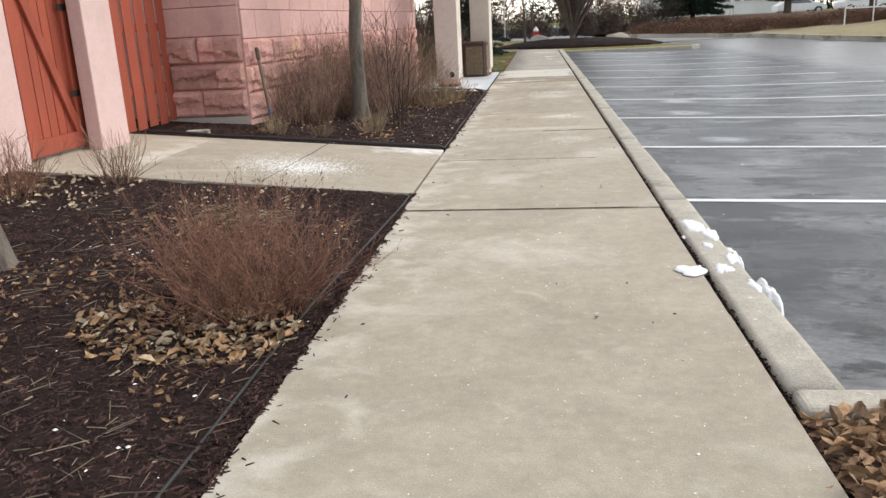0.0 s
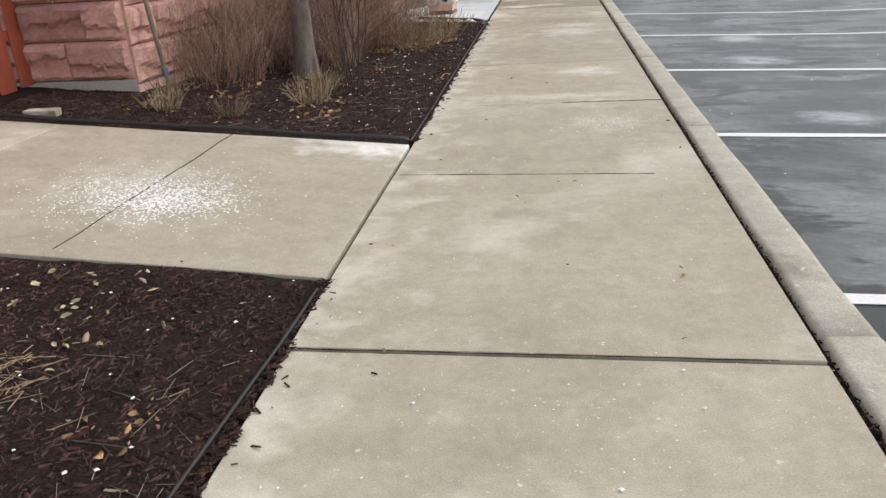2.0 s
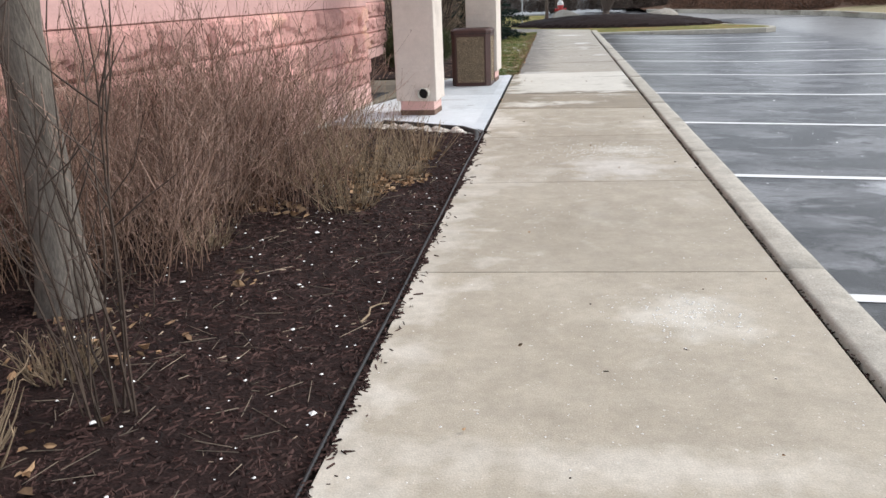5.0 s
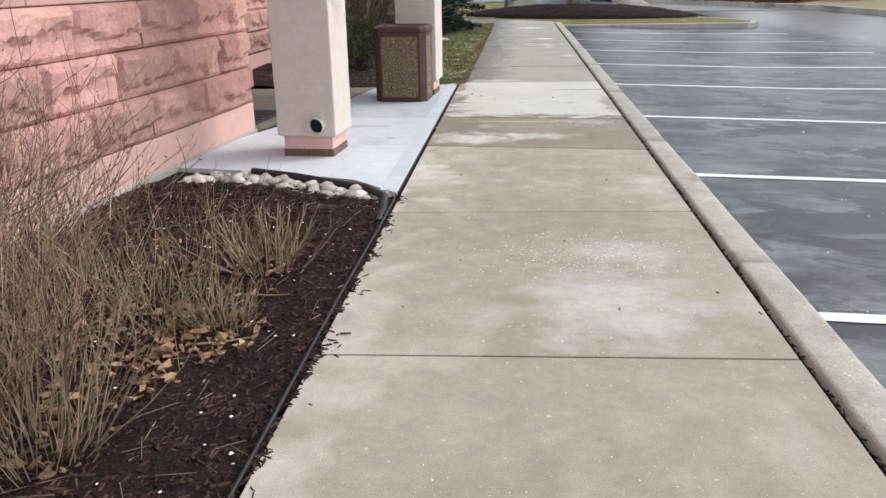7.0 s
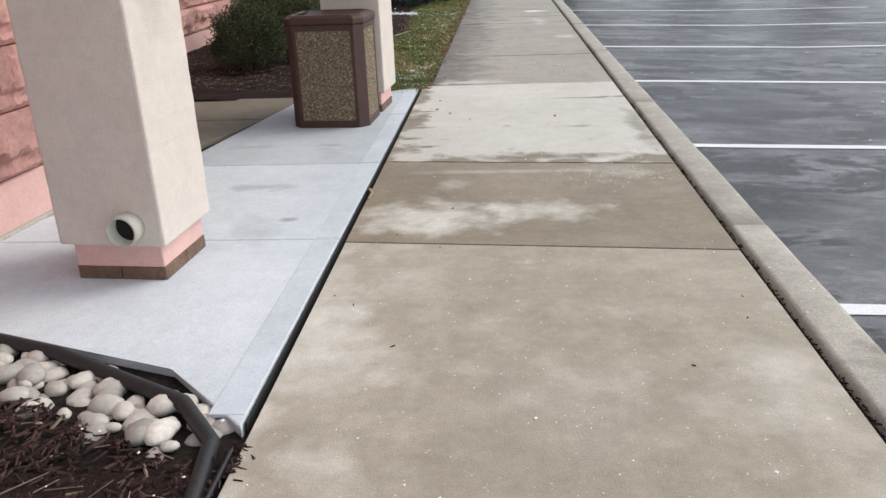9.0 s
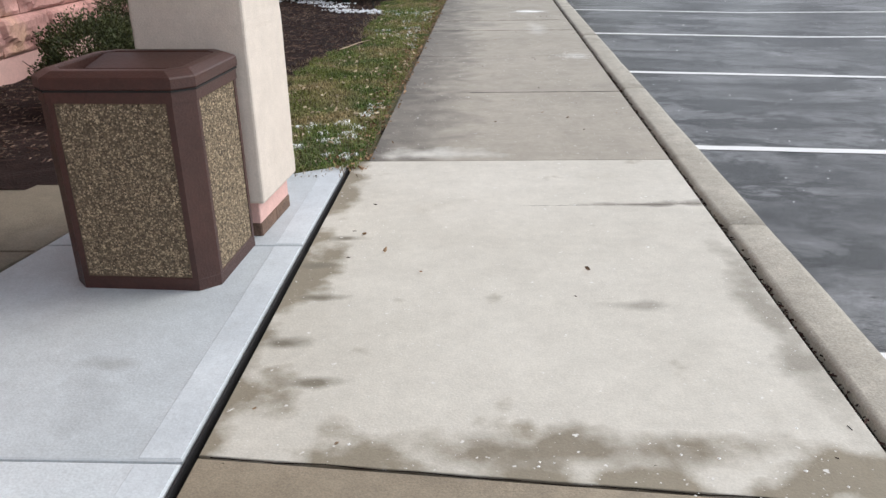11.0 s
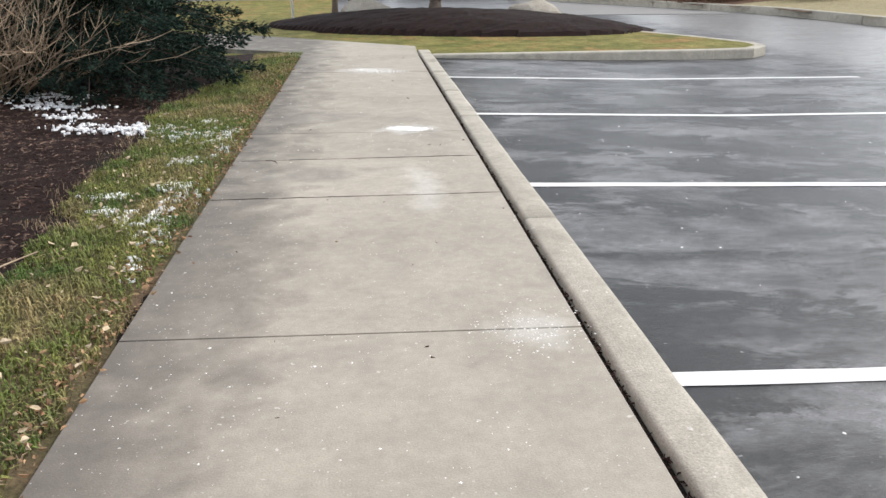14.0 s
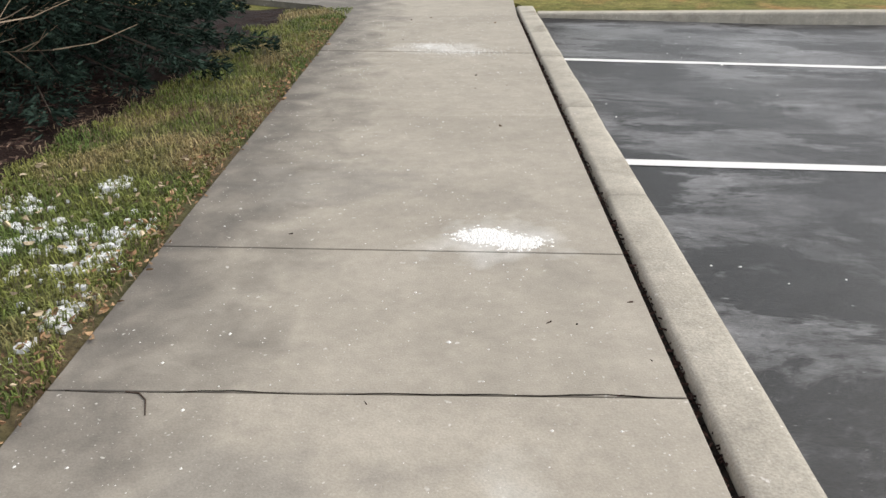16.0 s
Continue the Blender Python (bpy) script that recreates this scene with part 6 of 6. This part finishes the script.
def bush(x, y, z, rx, ry, h, seed, material, label, n=2600, size=0.16, name="hedge_bush", category="bush"):
    rng = random.Random(seed)
    t = empty(name, x, y, z, label, category)
    s, w = Soup(), Soup()
    for _ in range(n):
        a, c = rng.uniform(0, 6.3), rng.uniform(0, 1)
        f = rng.uniform(0.45, 1.0) * (1 + 0.3 * noise.noise((1.7 * math.cos(a) + seed, 1.7 * math.sin(a), c * 2)))
        q = math.sqrt(1 - c * c * 0.95)
        p = Vector((rx * f * q * math.cos(a), ry * f * q * math.sin(a), h * f * c))
        s.leaf(p, Vector((math.cos(a), math.sin(a), 0.8)) + Vector((rng.gauss(0, 0.5), rng.gauss(0, 0.5), rng.gauss(0, 0.5))), size * rng.uniform(0.6, 1.6), size * 0.35, rng, 0.1)
    for _ in range(40):
        w.limb([Vector((rng.gauss(0, 0.1 * rx), rng.gauss(0, 0.1 * ry), -0.1)), Vector((rng.gauss(0, rx * 0.45), rng.gauss(0, ry * 0.45), h * 0.7))], [0.02, 0.008])
    tagged(obj("foliage", s.mesh("foliage"), material, t), kind="stuff")
    tagged(obj("branchwork", w.mesh("branchwork"), "twig_dark", t), kind="stuff")


rng = random.Random(404)
for i in range(15):
    y = 30.0 + 2.1 * i
    for row in range(2):
        x = bank_x(y) + lawn_width(y) + 1.3 + row * 2.7 + rng.uniform(-0.3, 0.3)
        h = rng.uniform(0.55, 0.85) if row == 0 else rng.uniform(0.5, 0.8)
        bush(x, y, bank(x, y) - 0.05, 1.6 if row == 0 else 2.0, 1.5, h, 40 + 2 * i + row, "rust_bush", "low rust-brown leafless hedge on the bank", 4200, 0.085)
for i, (x, y, rx, h) in enumerate(((-0.6, 62, 1.8, 2.0), (2.6, 63.5, 1.6, 2.2), (-4, 62, 2.2, 2.4), (6.5, 66, 2.6, 3.0), (9.2, 67, 2.4, 2.7), (4.4, 65, 2.0, 2.3), (-7, 63, 2.4, 2.6))):
    bush(x, y, 0, rx, 1.5, h, 60 + i, "haze_twig", "far grey-brown twiggy bush beyond the road", 7000, 0.13)
conifer("fir_tree", 11.9, 68.5, 0.8, 2.9, 10.5, 8, 36, 14, "large dark green fir tree on the far bank", 1.2, 0.24, 0.3)
for i, (x, y, rx, h, z) in enumerate(((18.1, 65.1, 2.35, 9.0, 1.5), (24.6, 66.5, 1.9, 8.5, 1.5))):
    t = empty("copper_tree", x, y, z - 0.6, "dense tree still holding copper-brown leaves", "tree")
    rng = random.Random(70 + i)
    s, w2 = Soup(), Soup()
    w2.limb([Vector((0, 0, -0.2)), Vector((0, 0, 2)), Vector((0, 0, h))], [0.28, 0.2, 0.03], 8)
    for _ in range(24000):
        a, u = rng.uniform(0, 6.3), rng.random()
        rr = rx * (math.sin(math.pi * min(1, u * 0.85 + 0.12)) ** 0.6) * math.sqrt(rng.uniform(0.1, 1)) * (1 + 0.25 * noise.noise((2 * math.cos(a), 2 * math.sin(a), u * 5 + i)))
        p = Vector((rr * math.cos(a), rr * math.sin(a), 0.8 + (h - 0.8) * u))
        s.leaf(p, Vector((math.cos(a), math.sin(a), 0.9)) + Vector((rng.gauss(0, 0.6), rng.gauss(0, 0.6), rng.gauss(0, 0.6))), rng.uniform(0.14, 0.34), 0.11, rng, 0.1)
    tagged(obj("foliage", s.mesh("foliage"), "red_leaf", t), kind="stuff")
    obj("trunk", w2.mesh("trunk"), "bark_dark", t)

rail = empty("guard_rail", 15.6, 46.2, bank(15.6, 46.2), "white tubular steel guard rail on the bank", "railing", -20)
for i in range(7):
    part("rail_post", lathe([(0.035, -0.8), (0.035, 1.45)], 8), "white_paint", rail).location = (i * 1.3, 0, 0)
for z in (0.85, 1.42):
    o = part("rail_tube", lathe([(0.03, 0), (0.03, 7.8)], 8), "white_paint", rail)
    o.matrix_basis = pose(0, 0, z, 0, 90, 0)
for i in range(3):
    o = part("rail_brace", lathe([(0.022, 0), (0.022, 1.42)], 6), "white_paint", rail)
    o.matrix_basis = pose(i * 1.3, 0, 0.85, 0, 66.3, 0)


def car(x, y, z, rz, material, label):
    c = empty("car", x, y, z, label, "car", rz)
    outline = [(-2.2, 0.35), (-2.2, 0.85), (-1.75, 0.98), (-1.2, 1.42), (0.35, 1.45), (1.05, 0.98), (2.05, 0.85), (2.2, 0.6), (2.2, 0.35)]
    bm = bmesh.new()
    L = [bm.verts.new((px, -0.85, pz)) for px, pz in outline]
    Rr = [bm.verts.new((px, 0.85, pz)) for px, pz in outline]
    bm.faces.new(L)
    bm.faces.new(Rr[::-1])
    for i in range(len(L)):
        bm.faces.new((L[i], Rr[i], Rr[(i + 1) % len(L)], L[(i + 1) % len(L)]))
    bmesh.ops.bevel(bm, geom=bm.edges[:], offset=0.06, segments=2, affect="EDGES")
    part("body", bm, material, c)
    for sy in (-1, 1):
        g = prism([(-1.5, 0.98), (0.85, 0.98), (0.3, 1.36), (-1.15, 1.36)], 0, 0.02)
        bmesh.ops.rotate(g, verts=g.verts, cent=(0, 0, 0), matrix=Matrix.Rotation(radians(90), 3, "X"))
        o = part("side_window", g, "glass_far", c)
        o.location.y = 0.862 * sy + 0.01
        for sx in (-1.35, 1.4):
            wv = part("wheel", lathe([(0.32, 0), (0.33, 0.03), (0.33, 0.17), (0.32, 0.2)], 18, "y"), "tyre", c)
            wv.location = (sx, 0.86 * sy + 0.1, 0.33)
            rm = part("rim", lathe([(0.2, 0), (0.19, 0.21)], 14, "y"), "steel", wv)
    return c


car(23.5, 80.5, 0.55, 4, "white_paint", "white car driving on the far street")
car(28.6, 79.5, 0.55, 4, "white_paint", "white car driving on the far street")


def signal(x, y, z, reach):
    t = empty("traffic_light", x, y, 0.4, "yellow traffic light hung from a grey steel mast arm", "traffic light")
    part("mast", lathe([(0.14, -0.4), (0.09, z + 1.0)], 10), "steel", t).location = (reach, 0, 0)
    a = part("arm", lathe([(0.06, 0), (0.04, abs(reach))], 8), "steel", t)
    a.matrix_basis = pose(reach, 0, z + 0.7, 0, -90 if reach > 0 else 90, 0)
    part("housing", box(-0.3, -0.2, z - 0.75, 0.3, 0.2, z + 0.6, 0.05), "yellow_paint", t)
    for k in range(3):
        b = lathe([(0.13, 0), (0.13, 0.12)], 12, "y")
        part("visor", b, "yellow_paint", t).location = (0, -0.2, z - 0.5 + k * 0.4)


signal(14.3, 100, 5.9, 7.5)
signal(23.2, 98, 6.1, -1.6)
signal(10.7, 110, 4.6, -3.5)
signal(33.5, 92, 5.2, 4.0)

office = empty("office_building", 0, 0, 0, "pale two-storey office block with dark window bands", "building")
part("wall", box(20.4, 151, 0.3, 46, 175, 10.3), "facade", office)
part("roof", box(20.1, 150.7, 10.3, 46.3, 175.3, 10.7), "facade", office)
for zf in (2.6, 4.8, 7.0):
    for i in range(7):
        w_ = part("window", box(21.3 + i * 3.5, 150.88, zf, 24.1 + i * 3.5, 151.05, zf + 1.5), "glass_far", office)
        part("mullion", box(22.6 + i * 3.5, 150.84, zf, 22.75 + i * 3.5, 150.9, zf + 1.5), "facade", w_)
        part("sill", box(21.2 + i * 3.5, 150.80, zf - 0.15, 24.2 + i * 3.5, 150.95, zf), "facade", w_)
hall = empty("far_building", 0, 0, 0, "low dark grey far building with long windows", "building")
part("wall", box(56, 128, 0.3, 100, 150, 9.0), "roof", hall)
for i in range(8):
    part("window", box(57 + i * 5, 127.9, 3.2, 61 + i * 5, 128.05, 5.4), "glass_far", hall)
# distant tree line that closes the view
for i in range(26):
    x = -120 + i * 10 + RND.uniform(-3, 3)
    y = 190 + RND.uniform(-15, 15)
    bush(x, y, 0, 7, 4, RND.uniform(6, 11), 90 + i, "rust_bush" if i % 3 else "needle", "distant leafless tree in the tree line", 700, 1.0, "distant_tree", "tree")
